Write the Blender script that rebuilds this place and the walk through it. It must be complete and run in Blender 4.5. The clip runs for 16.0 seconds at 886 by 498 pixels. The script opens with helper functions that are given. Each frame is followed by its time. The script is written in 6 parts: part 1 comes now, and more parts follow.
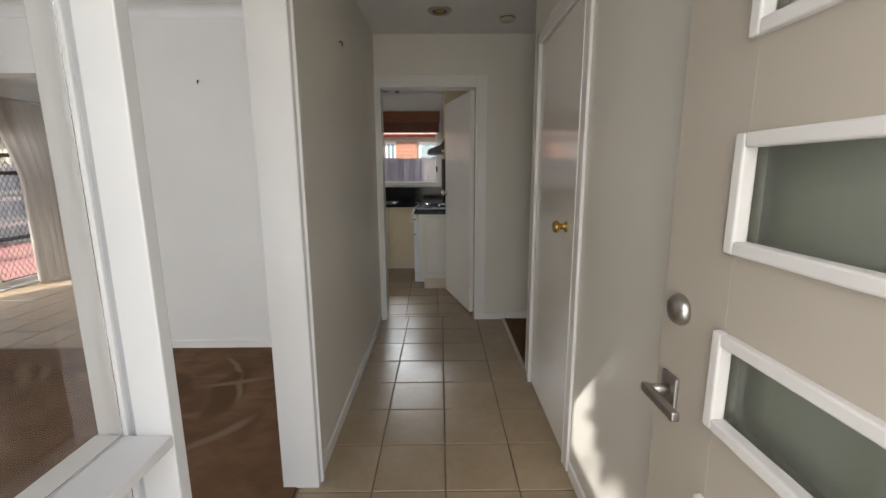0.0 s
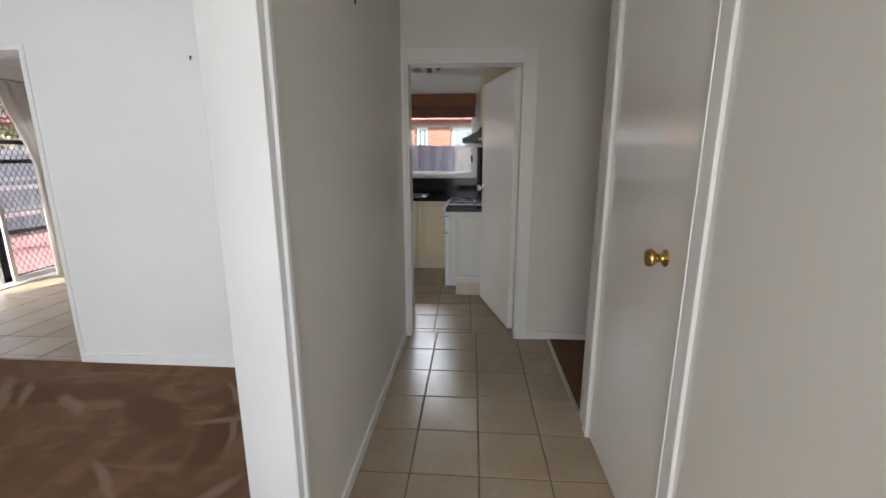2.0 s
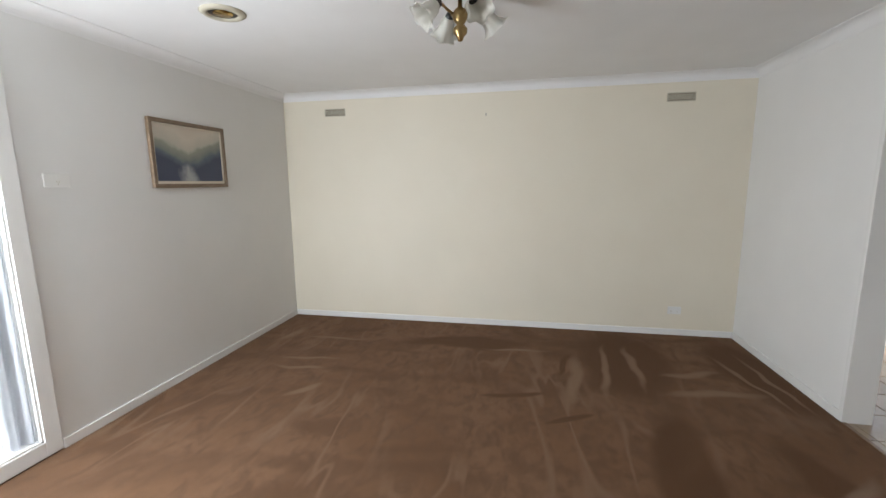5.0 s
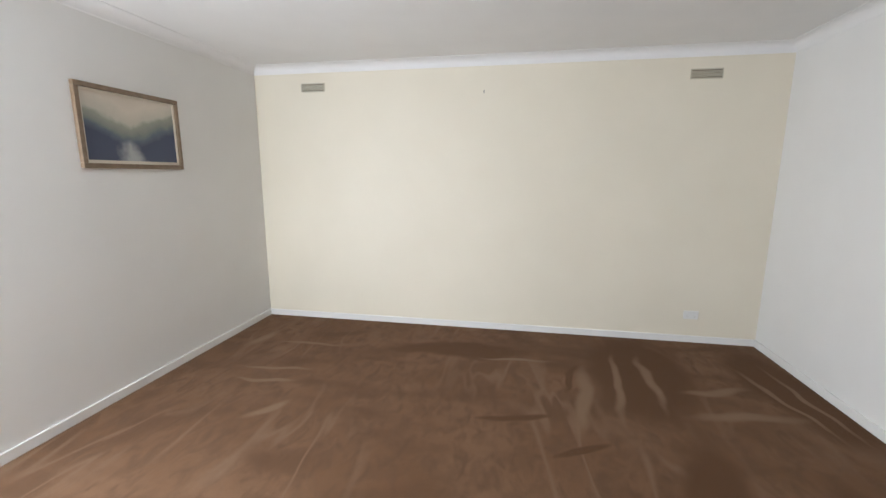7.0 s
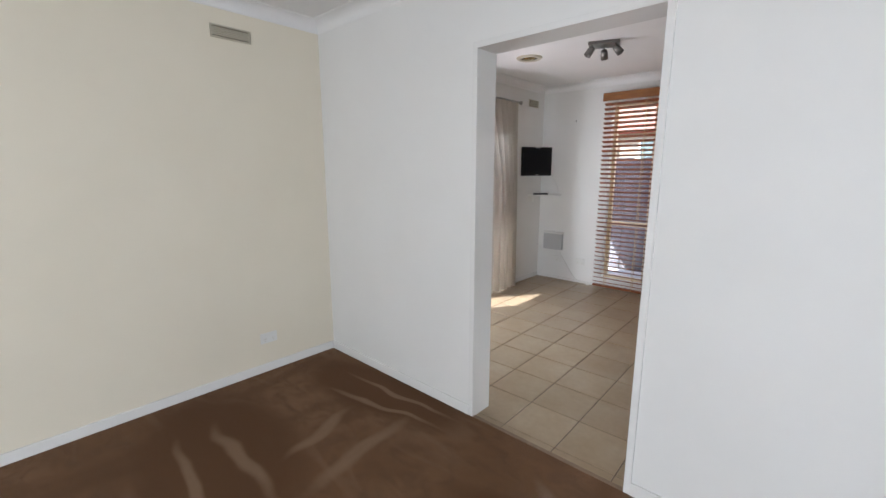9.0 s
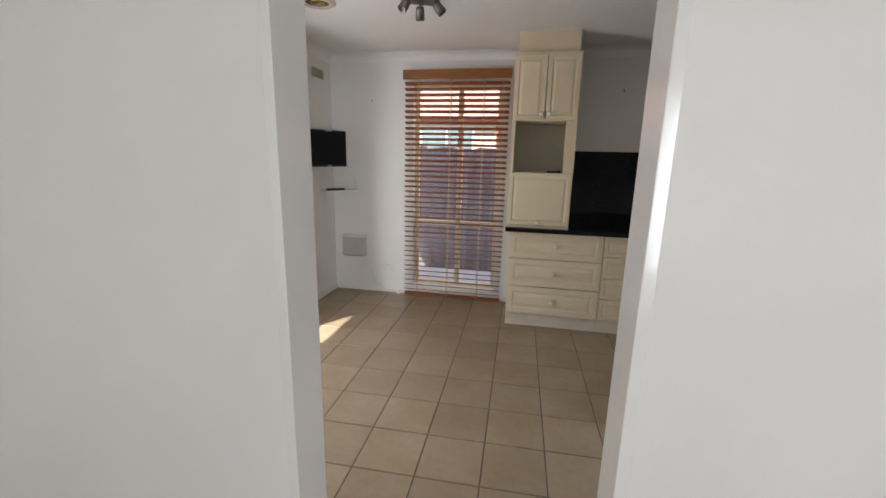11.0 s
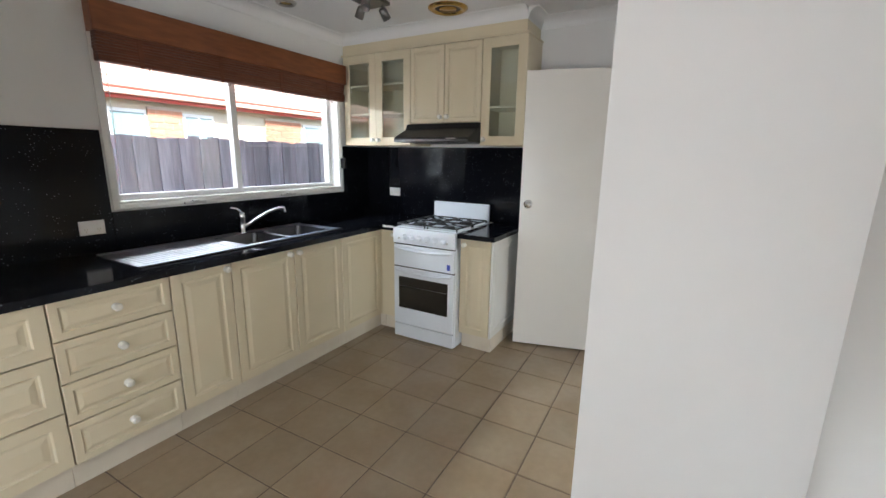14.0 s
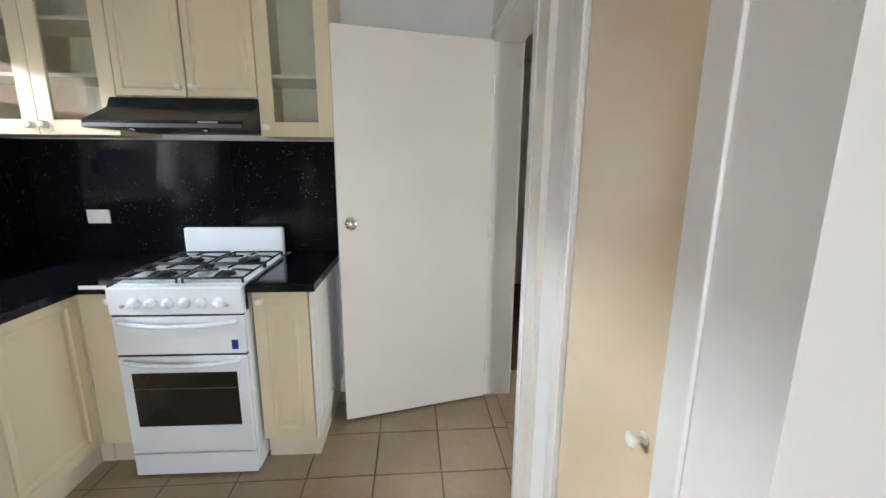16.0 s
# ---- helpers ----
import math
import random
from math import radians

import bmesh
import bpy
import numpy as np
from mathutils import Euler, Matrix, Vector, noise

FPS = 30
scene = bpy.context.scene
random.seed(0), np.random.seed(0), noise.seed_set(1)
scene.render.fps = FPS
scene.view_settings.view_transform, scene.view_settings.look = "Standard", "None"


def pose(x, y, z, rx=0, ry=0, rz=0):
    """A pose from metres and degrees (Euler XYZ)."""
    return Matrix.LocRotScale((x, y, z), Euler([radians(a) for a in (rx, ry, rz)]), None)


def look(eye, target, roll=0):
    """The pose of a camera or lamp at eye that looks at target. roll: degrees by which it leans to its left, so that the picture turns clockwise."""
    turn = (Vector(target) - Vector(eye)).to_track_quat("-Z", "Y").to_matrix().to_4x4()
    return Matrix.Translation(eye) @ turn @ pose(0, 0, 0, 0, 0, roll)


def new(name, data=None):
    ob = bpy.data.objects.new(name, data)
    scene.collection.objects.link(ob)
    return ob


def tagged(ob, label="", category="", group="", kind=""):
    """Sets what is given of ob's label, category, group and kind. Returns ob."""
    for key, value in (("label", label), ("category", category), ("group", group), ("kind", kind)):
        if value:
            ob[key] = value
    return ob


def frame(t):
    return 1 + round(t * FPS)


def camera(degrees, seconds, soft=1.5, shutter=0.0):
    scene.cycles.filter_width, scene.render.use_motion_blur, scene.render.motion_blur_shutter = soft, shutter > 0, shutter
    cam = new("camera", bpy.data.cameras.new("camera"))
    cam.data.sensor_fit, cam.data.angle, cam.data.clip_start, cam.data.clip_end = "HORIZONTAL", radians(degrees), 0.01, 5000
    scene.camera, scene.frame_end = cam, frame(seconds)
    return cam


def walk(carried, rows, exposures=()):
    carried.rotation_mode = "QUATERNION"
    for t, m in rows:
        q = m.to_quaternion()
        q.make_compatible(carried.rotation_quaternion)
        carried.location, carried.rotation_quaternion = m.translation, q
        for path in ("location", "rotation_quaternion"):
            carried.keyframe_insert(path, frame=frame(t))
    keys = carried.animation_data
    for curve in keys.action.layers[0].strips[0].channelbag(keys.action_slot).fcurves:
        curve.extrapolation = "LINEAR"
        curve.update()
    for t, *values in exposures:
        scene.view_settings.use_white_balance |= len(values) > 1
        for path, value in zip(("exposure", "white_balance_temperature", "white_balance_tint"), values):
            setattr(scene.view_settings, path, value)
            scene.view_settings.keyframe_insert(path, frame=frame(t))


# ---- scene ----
cam = camera(93.5, 16.0)
PATH = [
    (0, (0.343, 0.427, 1.344), (0.356, 2.393, 0.978), -0.3),
    (0.5, (0.304, 0.578, 1.41), (0.267, 2.545, 1.043), -0.2),
    (1, (0.316, 0.737, 1.4), (0.197, 2.693, 1.003), 0.2),
    (1.5, (0.339, 0.871, 1.421), (0.198, 2.815, 0.973), 0.2),
    (2, (0.309, 0.999, 1.406), (0.174, 2.947, 0.972), -0.0),
    (2.5, (0.26, 1.163, 1.42), (-0.048, 3.106, 1.06), -1.1),
    (3, (0.132, 1.3, 1.444), (-0.763, 3.063, 1.143), -1.0),
    (3.5, (0.034, 1.402, 1.493), (-1.406, 2.755, 1.187), -0.3),
    (4, (-0.089, 1.49, 1.477), (-1.855, 2.373, 1.16), -0.4),
    (4.5, (-0.284, 1.521, 1.489), (-2.235, 1.856, 1.204), -0.9),
    (5, (-0.428, 1.538, 1.502), (-2.365, 1.15, 1.188), -0.6),
    (5.2, (-0.448, 1.557, 1.499), (-2.311, 0.905, 1.175), -0.3),
    (7.3, (-1.058, 1.453, 1.454), (-3.016, 1.285, 1.085), 0.5),
    (7.5, (-1.182, 1.502, 1.458), (-3.148, 1.529, 1.089), 0.9),
    (8, (-1.441, 1.536, 1.427), (-3.319, 2.11, 1.05), 1.6),
    (8.5, (-1.697, 1.591, 1.442), (-3.324, 2.691, 1.068), 0.7),
    (9, (-1.887, 1.732, 1.43), (-3.21, 3.184, 1.056), 0.0),
    (9.5, (-2.086, 1.905, 1.445), (-3.163, 3.55, 1.077), 0.2),
    (11.8, (-2.824, 2.94, 1.486), (-2.837, 4.894, 1.06), 0.8),
    (12, (-2.84, 3.044, 1.446), (-2.758, 5.0, 1.034), 0.4),
    (12.5, (-2.842, 3.316, 1.425), (-2.438, 5.223, 0.983), 0.4),
    (13, (-2.803, 3.58, 1.423), (-1.977, 5.345, 0.971), 1.4),
    (13.5, (-2.703, 3.811, 1.407), (-1.362, 5.223, 0.952), 1.6),
    (14, (-2.565, 4.016, 1.441), (-0.867, 4.982, 1.011), 0.9),
    (14.5, (-2.357, 4.203, 1.44), (-0.521, 4.874, 1.017), 0.8),
    (15, (-2.165, 4.381, 1.43), (-0.256, 4.789, 0.997), 0.9),
    (15.5, (-1.959, 4.566, 1.45), (-0.007, 4.668, 1.027), 0.4),
    (16, (-1.691, 4.649, 1.425), (0.262, 4.535, 1.012), 0.4),
]
EXPOSURES = [(0.0, 0.95, 6600, 10), (1.0, 1.1, 6600, 10), (2.0, 1.35, 6200, 10), (3.0, 1.3, 6300, 10), (3.5, 1.2, 6350, 10), (5.0, 1.22, 6250, 9), (7.5, 1.6, 6150, 10), (9.5, 1.36, 6050, 10),
             (12.0, 1.25, 6650, 10), (13.0, 1.8, 6250, 8), (14.0, 2.1, 6150, 7), (15.0, 2.1, 6300, 7), (15.5, 2.2, 6250, 7), (16.0, 2.38, 6200, 7)]
walk(cam, [(t, look(eye, target, roll)) for t, eye, target, roll in PATH], EXPOSURES)

# ---- world and sun ----
SOUTH = -1.065                               # inner face of the lounge window wall
SUN_EL, SUN_AZ = 42.0, (0.55, 0.83)          # light travels towards +x +y
world = bpy.data.worlds.new("world")
scene.world = world
world.use_nodes = True
wn = world.node_tree
sky = wn.nodes.new("ShaderNodeTexSky")
sky.sky_type, sky.sun_disc = "NISHITA", False
sky.sun_elevation = radians(SUN_EL)
sky.sun_rotation = math.atan2(-SUN_AZ[0], -SUN_AZ[1])
sky.air_density, sky.dust_density = 1.0, 1.5
wn.links.new(sky.outputs[0], wn.nodes["Background"].inputs[0])
wn.nodes["Background"].inputs[1].default_value = 0.15
sun_data = bpy.data.lights.new("sun", "SUN")
sun_data.energy, sun_data.angle, sun_data.color = 5.0, radians(0.5), (1.0, 0.98, 0.95)
sun = new("sun", sun_data)
h = math.cos(radians(SUN_EL)) / math.hypot(*SUN_AZ)
sun.matrix_world = look((0, 0, 20), (SUN_AZ[0] * h, SUN_AZ[1] * h, 20 - math.sin(radians(SUN_EL))))


def sky_fill(name, eye, target, sx, sy, watts, color=(0.93, 0.97, 1.0)):
    """An added area lamp, kept out of view, that boosts the sky light entering by one opening."""
    d = bpy.data.lights.new(name, "AREA")
    d.shape, d.size, d.size_y, d.energy, d.color = "RECTANGLE", sx, sy, watts, color
    ob = new(name, d)
    ob.matrix_world = look(eye, target)
    return ob


# added fill lamps beside, above or outside the openings; the sky alone is too weak indoors
sky_fill("sky_fill_lounge", (-0.88, SOUTH + 0.1, 1.1), (-1.9, 0.3, 1.05), 0.28, 1.9, 37)
sky_fill("sky_fill_slider", (-5.55, 5.1, 2.44), (-4.2, 5.1, 1.2), 1.6, 0.16, 9)
sky_fill("sky_fill_slider_side", (-4.88, 4.45, 1.05), (-3.0, 4.75, 1.1), 0.28, 1.9, 12)
sky_fill("sky_fill_sink", (-0.55, 8.1, 2.32), (-0.55, 5.0, 1.1), 1.9, 0.14, 18)
sky_fill("sky_fill_dining", (-3.38, 7.35, 2.44), (-3.38, 6.2, 1.2), 0.9, 0.16, 6)
sky_fill("sky_fill_entry", (0.2, -0.2, 1.3), (0.5, 1.2, 1.0), 1.0, 1.8, 9, (1.0, 0.95, 0.88))


# ---- materials ----
def mat(name, base, rough=0.5, base2=None, scale=4.0, var=1.0, bump=0.0, bscale=120.0, metal=0.0, spec=0.5, coat=0.0,
        stretch=(1, 1, 1), per_object=0.0, fine=0.0):
    m = bpy.data.materials.new(name)
    m.use_nodes = True
    nt = m.node_tree
    p = nt.nodes["Principled BSDF"]
    p.inputs["Roughness"].default_value = rough
    p.inputs["Metallic"].default_value = metal
    p.inputs["Specular IOR Level"].default_value = spec
    p.inputs["Coat Weight"].default_value = coat
    geo = nt.nodes.new("ShaderNodeNewGeometry")
    mp = nt.nodes.new("ShaderNodeMapping")
    mp.inputs["Scale"].default_value = stretch
    nt.links.new(geo.outputs["Position"], mp.inputs[0])
    base2 = base2 or tuple(c * 0.93 for c in base)
    n1 = nt.nodes.new("ShaderNodeTexNoise")
    n1.inputs["Scale"].default_value, n1.inputs["Detail"].default_value = scale, 5
    nt.links.new(mp.outputs[0], n1.inputs["Vector"])
    ramp = nt.nodes.new("ShaderNodeValToRGB")
    ramp.color_ramp.elements[0].position, ramp.color_ramp.elements[1].position = 0.5 - 0.2 * var, 0.5 + 0.2 * var
    ramp.color_ramp.elements[0].color, ramp.color_ramp.elements[1].color = (*base, 1), (*base2, 1)
    nt.links.new(n1.outputs["Fac"], ramp.inputs[0])
    col = ramp.outputs[0]
    if fine:
        n3 = nt.nodes.new("ShaderNodeTexNoise")
        n3.inputs["Scale"].default_value, n3.inputs["Detail"].default_value = bscale, 3
        nt.links.new(mp.outputs[0], n3.inputs["Vector"])
        mr = nt.nodes.new("ShaderNodeMapRange")
        mr.inputs["From Min"].default_value, mr.inputs["From Max"].default_value = 0.3, 0.7
        mr.inputs["To Min"].default_value, mr.inputs["To Max"].default_value = 1 - fine, 1 + fine
        nt.links.new(n3.outputs["Fac"], mr.inputs["Value"])
        hs = nt.nodes.new("ShaderNodeHueSaturation")
        nt.links.new(mr.outputs[0], hs.inputs["Value"])
        nt.links.new(col, hs.inputs["Color"])
        col = hs.outputs[0]
    if per_object:
        oi = nt.nodes.new("ShaderNodeObjectInfo")
        mr = nt.nodes.new("ShaderNodeMapRange")
        mr.inputs["To Min"].default_value, mr.inputs["To Max"].default_value = 1 - per_object, 1 + per_object
        nt.links.new(oi.outputs["Random"], mr.inputs["Value"])
        hs = nt.nodes.new("ShaderNodeHueSaturation")
        nt.links.new(mr.outputs[0], hs.inputs["Value"])
        nt.links.new(col, hs.inputs["Color"])
        col = hs.outputs[0]
    nt.links.new(col, p.inputs["Base Color"])
    if bump:
        n2 = nt.nodes.new("ShaderNodeTexNoise")
        n2.inputs["Scale"].default_value, n2.inputs["Detail"].default_value = bscale, 4
        nt.links.new(mp.outputs[0], n2.inputs["Vector"])
        b = nt.nodes.new("ShaderNodeBump")
        b.inputs["Strength"].default_value, b.inputs["Distance"].default_value = bump, 0.004
        nt.links.new(n2.outputs["Fac"], b.inputs["Height"])
        nt.links.new(b.outputs[0], p.inputs["Normal"])
    return m


WALL = mat("wall_paint_white", (0.78, 0.77, 0.75), 0.55, (0.75, 0.74, 0.72), 2.0, bump=0.06, bscale=90)
HALLW = mat("wall_paint_hall", (0.72, 0.69, 0.63), 0.32, (0.69, 0.66, 0.6), 2.0, bump=0.05, bscale=60)
CREAM = mat("wall_paint_cream", (0.768, 0.71, 0.588), 0.55, (0.738, 0.68, 0.558), 2.0, bump=0.06, bscale=90)
CEIL = mat("ceiling_paint", (0.8, 0.79, 0.78), 0.7, (0.77, 0.76, 0.75), 3.0, bump=0.1, bscale=140)
GLOSS = mat("gloss_enamel_white", (0.8, 0.79, 0.77), 0.18, (0.77, 0.76, 0.74), 3.0, bump=0.04, bscale=30)
DOORP = mat("door_enamel", (0.81, 0.78, 0.73), 0.14, (0.78, 0.75, 0.7), 2.5, bump=0.05, bscale=18, coat=0.3)
DOORK = mat("kitchen_door_enamel", (0.81, 0.78, 0.73), 0.24, (0.78, 0.75, 0.7), 2.5, bump=0.05, bscale=18, coat=0.08)
PANTRY = mat("pantry_enamel", (0.76, 0.63, 0.45), 0.16, (0.73, 0.6, 0.42), 2.5, bump=0.05, bscale=18, coat=0.5)
CAB = mat("cabinet_cream", (0.7, 0.61, 0.435), 0.33, (0.67, 0.58, 0.405), 3.0, bump=0.03, bscale=60)
KNOB = mat("knob_cream", (0.85, 0.82, 0.74), 0.25)
CABIN = mat("cabinet_inside", (0.62, 0.6, 0.54), 0.5)
KICK = mat("kick_board", (0.7, 0.63, 0.52), 0.4, (0.62, 0.55, 0.45), 6.0)
CARPET = bpy.data.materials.new("brown_carpet")
GRANITE = bpy.data.materials.new("black_granite")
TILE = mat("floor_tile", (0.305, 0.225, 0.14), 0.3, (0.36, 0.285, 0.197), 3.5, spec=0.45, bump=0.08, bscale=25, per_object=0.07, fine=0.05)
GROUT = mat("grout", (0.13, 0.09, 0.065), 0.85, (0.2, 0.15, 0.11), 9.0, bump=0.2)
STEEL = mat("stainless_steel", (0.22, 0.22, 0.23), 0.36, (0.18, 0.18, 0.19), 3.0, metal=1.0, stretch=(1, 12, 1))
NICKEL = mat("satin_nickel", (0.5, 0.48, 0.46), 0.3, metal=1.0)
CHROME = mat("chrome", (0.75, 0.75, 0.75), 0.08, metal=1.0)
BRASS = mat("brass", (0.62, 0.42, 0.14), 0.18, (0.5, 0.33, 0.1), 20.0, metal=1.0)
OLDBRASS = mat("aged_brass", (0.34, 0.24, 0.11), 0.28, (0.24, 0.16, 0.07), 25.0, metal=1.0)
# white door paint, darkened to carry the shade that lies on the open leaf
LEAF_SHADED = mat("front_door_paint_shaded", (0.52, 0.475, 0.405), 0.3, (0.49, 0.445, 0.38), 2.0, bump=0.05, bscale=40)
STOVE = mat("stove_enamel", (0.8, 0.84, 0.9), 0.15)
IRON = mat("cast_iron", (0.015, 0.015, 0.017), 0.5, bump=0.2)
BLACKP = mat("black_plastic", (0.01, 0.01, 0.011), 0.3, spec=0.3)
BOWL = mat("brushed_bowl_steel", (0.2, 0.2, 0.205), 0.32, (0.16, 0.16, 0.165), 3.0, metal=1.0, stretch=(1, 12, 1))
SCREEN = mat("tv_screen", (0.006, 0.006, 0.008), 0.4, spec=0.15)
OVENGL = mat("oven_glass", (0.02, 0.017, 0.014), 0.06)
WPLAST = mat("white_plastic", (0.78, 0.77, 0.74), 0.35)
GPLAST = mat("grey_plastic", (0.5, 0.5, 0.5), 0.4)
VENTM = mat("vent_beige", (0.5, 0.46, 0.36), 0.5)
VENTD = mat("vent_dark", (0.07, 0.06, 0.05), 0.7)
BLINDW = mat("blind_timber", (0.31, 0.1, 0.036), 0.35, (0.2, 0.06, 0.022), 8.0, stretch=(1, 6, 6), bump=0.05, spec=0.25)
VALAN = mat("valance_timber", (0.3, 0.12, 0.03), 0.35, (0.22, 0.08, 0.02), 8.0, stretch=(1, 6, 6))
VALAN2 = mat("dark_valance_timber", (0.23, 0.075, 0.025), 0.35, (0.16, 0.05, 0.018), 8.0, stretch=(1, 6, 6))
TAPEM = mat("blind_tape", (0.55, 0.4, 0.22), 0.8)
ROMAN = mat("blind_stack_timber", (0.16, 0.05, 0.022), 0.5, (0.1, 0.03, 0.014), 10.0, stretch=(1, 6, 6), bump=0.08)
ALUW = mat("window_frame_white", (0.75, 0.75, 0.74), 0.35)
TIMBW = mat("window_timber", (0.72, 0.6, 0.42), 0.4)
BLACKM = mat("black_metal", (0.015, 0.014, 0.013), 0.4)
FENCE = mat("fence_paling", (0.31, 0.3, 0.33), 0.9, (0.2, 0.195, 0.21), 6.0, stretch=(6, 6, 0.6), bump=0.3, bscale=40, per_object=0.2)
BRICK = mat("brick_far", (0.45, 0.22, 0.13), 0.9, (0.36, 0.16, 0.1), 12.0, bump=0.2, per_object=0.12)
MORTAR = mat("mortar_far", (0.5, 0.42, 0.34), 0.95)
RENDER = mat("render_pale", (0.62, 0.56, 0.44), 0.9, (0.57, 0.5, 0.39), 3.0)
FASCIA = mat("red_fascia", (0.5, 0.06, 0.035), 0.4)
GUTT = mat("pale_pink_gutter", (0.7, 0.45, 0.38), 0.4)
ROOFT = mat("roof_tile_pale", (0.4, 0.29, 0.235), 0.8, (0.32, 0.22, 0.175), 3.0)
FARGL = mat("far_window_glass", (0.18, 0.25, 0.26), 0.1)
PAVER = mat("red_paving", (0.36, 0.16, 0.14), 0.85, (0.42, 0.2, 0.17), 4.0, bump=0.2, bscale=40)
GRASS = mat("dry_ground", (0.16, 0.15, 0.07), 0.95, (0.1, 0.11, 0.05), 1.5, bump=0.3, bscale=30)
SHEETF = mat("metal_fence_white", (0.6, 0.62, 0.64), 0.5, (0.52, 0.54, 0.56), 2.0)
RAILW = mat("white_rail", (0.8, 0.8, 0.78), 0.4)
POSTO = mat("orange_timber", (0.48, 0.32, 0.16), 0.6, (0.4, 0.25, 0.12), 6.0)
LEAFM = mat("leaf_green", (0.12, 0.125, 0.025), 0.6, (0.2, 0.17, 0.035), 1.2)
BARK = mat("bark", (0.1, 0.07, 0.05), 0.9, (0.06, 0.04, 0.03), 10.0, bump=0.4)
CONC = mat("concrete_sill", (0.6, 0.59, 0.58), 0.85, bump=0.2)
FRAMEW = mat("picture_frame_wood", (0.24, 0.17, 0.11), 0.4, (0.17, 0.115, 0.07), 25.0)
MATB = mat("picture_mount", (0.7, 0.64, 0.54), 0.8)
PAINTG = bpy.data.materials.new("landscape_painting")
FROST = mat("frosted_shade", (0.82, 0.8, 0.74), 0.25)
CABLEW = mat("white_cable", (0.72, 0.71, 0.68), 0.4)
DARKN = mat("spotlight_metal", (0.22, 0.21, 0.2), 0.35, metal=1.0)
SILLW = mat("threshold_timber", (0.24, 0.16, 0.1), 0.45, (0.17, 0.11, 0.07), 20.0)
STRIP = mat("alu_strip", (0.6, 0.58, 0.54), 0.35, metal=1.0)


def glass(name, tint=(1, 1, 1), rough=0.0, ior=1.45):
    m = bpy.data.materials.new(name)
    m.use_nodes = True
    p = m.node_tree.nodes["Principled BSDF"]
    p.inputs["Base Color"].default_value = (*tint, 1)
    p.inputs["Transmission Weight"].default_value = 1.0
    p.inputs["Roughness"].default_value = rough
    p.inputs["IOR"].default_value = ior
    return m


GLASS = glass("clear_glass")
OBSC = glass("obscure_glass", (0.8, 0.86, 0.82), 0.1)
CABGL = glass("cabinet_glass", (0.72, 0.78, 0.79), 0.0, 1.6)


def sheer_material():
    m = bpy.data.materials.new("sheer_cloth")
    m.use_nodes = True
    nt = m.node_tree
    nt.nodes.clear()
    out = nt.nodes.new("ShaderNodeOutputMaterial")
    a, b, c = (nt.nodes.new("ShaderNodeBsdf" + k) for k in ("Diffuse", "Translucent", "Transparent"))
    a.inputs["Color"].default_value = (0.78, 0.81, 0.85, 1)
    b.inputs["Color"].default_value = (0.36, 0.4, 0.46, 1)
    m1, m2 = nt.nodes.new("ShaderNodeMixShader"), nt.nodes.new("ShaderNodeMixShader")
    m1.inputs[0].default_value, m2.inputs[0].default_value = 0.5, 0.16
    nt.links.new(a.outputs[0], m1.inputs[1])
    nt.links.new(b.outputs[0], m1.inputs[2])
    nt.links.new(m1.outputs[0], m2.inputs[1])
    nt.links.new(c.outputs[0], m2.inputs[2])
    nt.links.new(m2.outputs[0], out.inputs[0])
    return m


SHEER = sheer_material()


def lined_cloth(name, col):
    """Thick cloth that lets some daylight through."""
    m = bpy.data.materials.new(name)
    m.use_nodes = True
    nt = m.node_tree
    nt.nodes.clear()
    out = nt.nodes.new("ShaderNodeOutputMaterial")
    a, b = nt.nodes.new("ShaderNodeBsdfDiffuse"), nt.nodes.new("ShaderNodeBsdfTranslucent")
    mx = nt.nodes.new("ShaderNodeMixShader")
    n = nt.nodes.new("ShaderNodeTexNoise")
    n.inputs["Scale"].default_value = 260
    r = nt.nodes.new("ShaderNodeValToRGB")
    r.color_ramp.elements[0].color, r.color_ramp.elements[1].color = (*(v * 0.85 for v in col), 1), (*col, 1)
    nt.links.new(n.outputs["Fac"], r.inputs[0])
    for s in (a, b):
        nt.links.new(r.outputs[0], s.inputs["Color"])
    mx.inputs[0].default_value = 0.4
    nt.links.new(a.outputs[0], mx.inputs[1])
    nt.links.new(b.outputs[0], mx.inputs[2])
    nt.links.new(mx.outputs[0], out.inputs[0])
    return m


CURT = lined_cloth("curtain_cloth", (0.64, 0.595, 0.53))


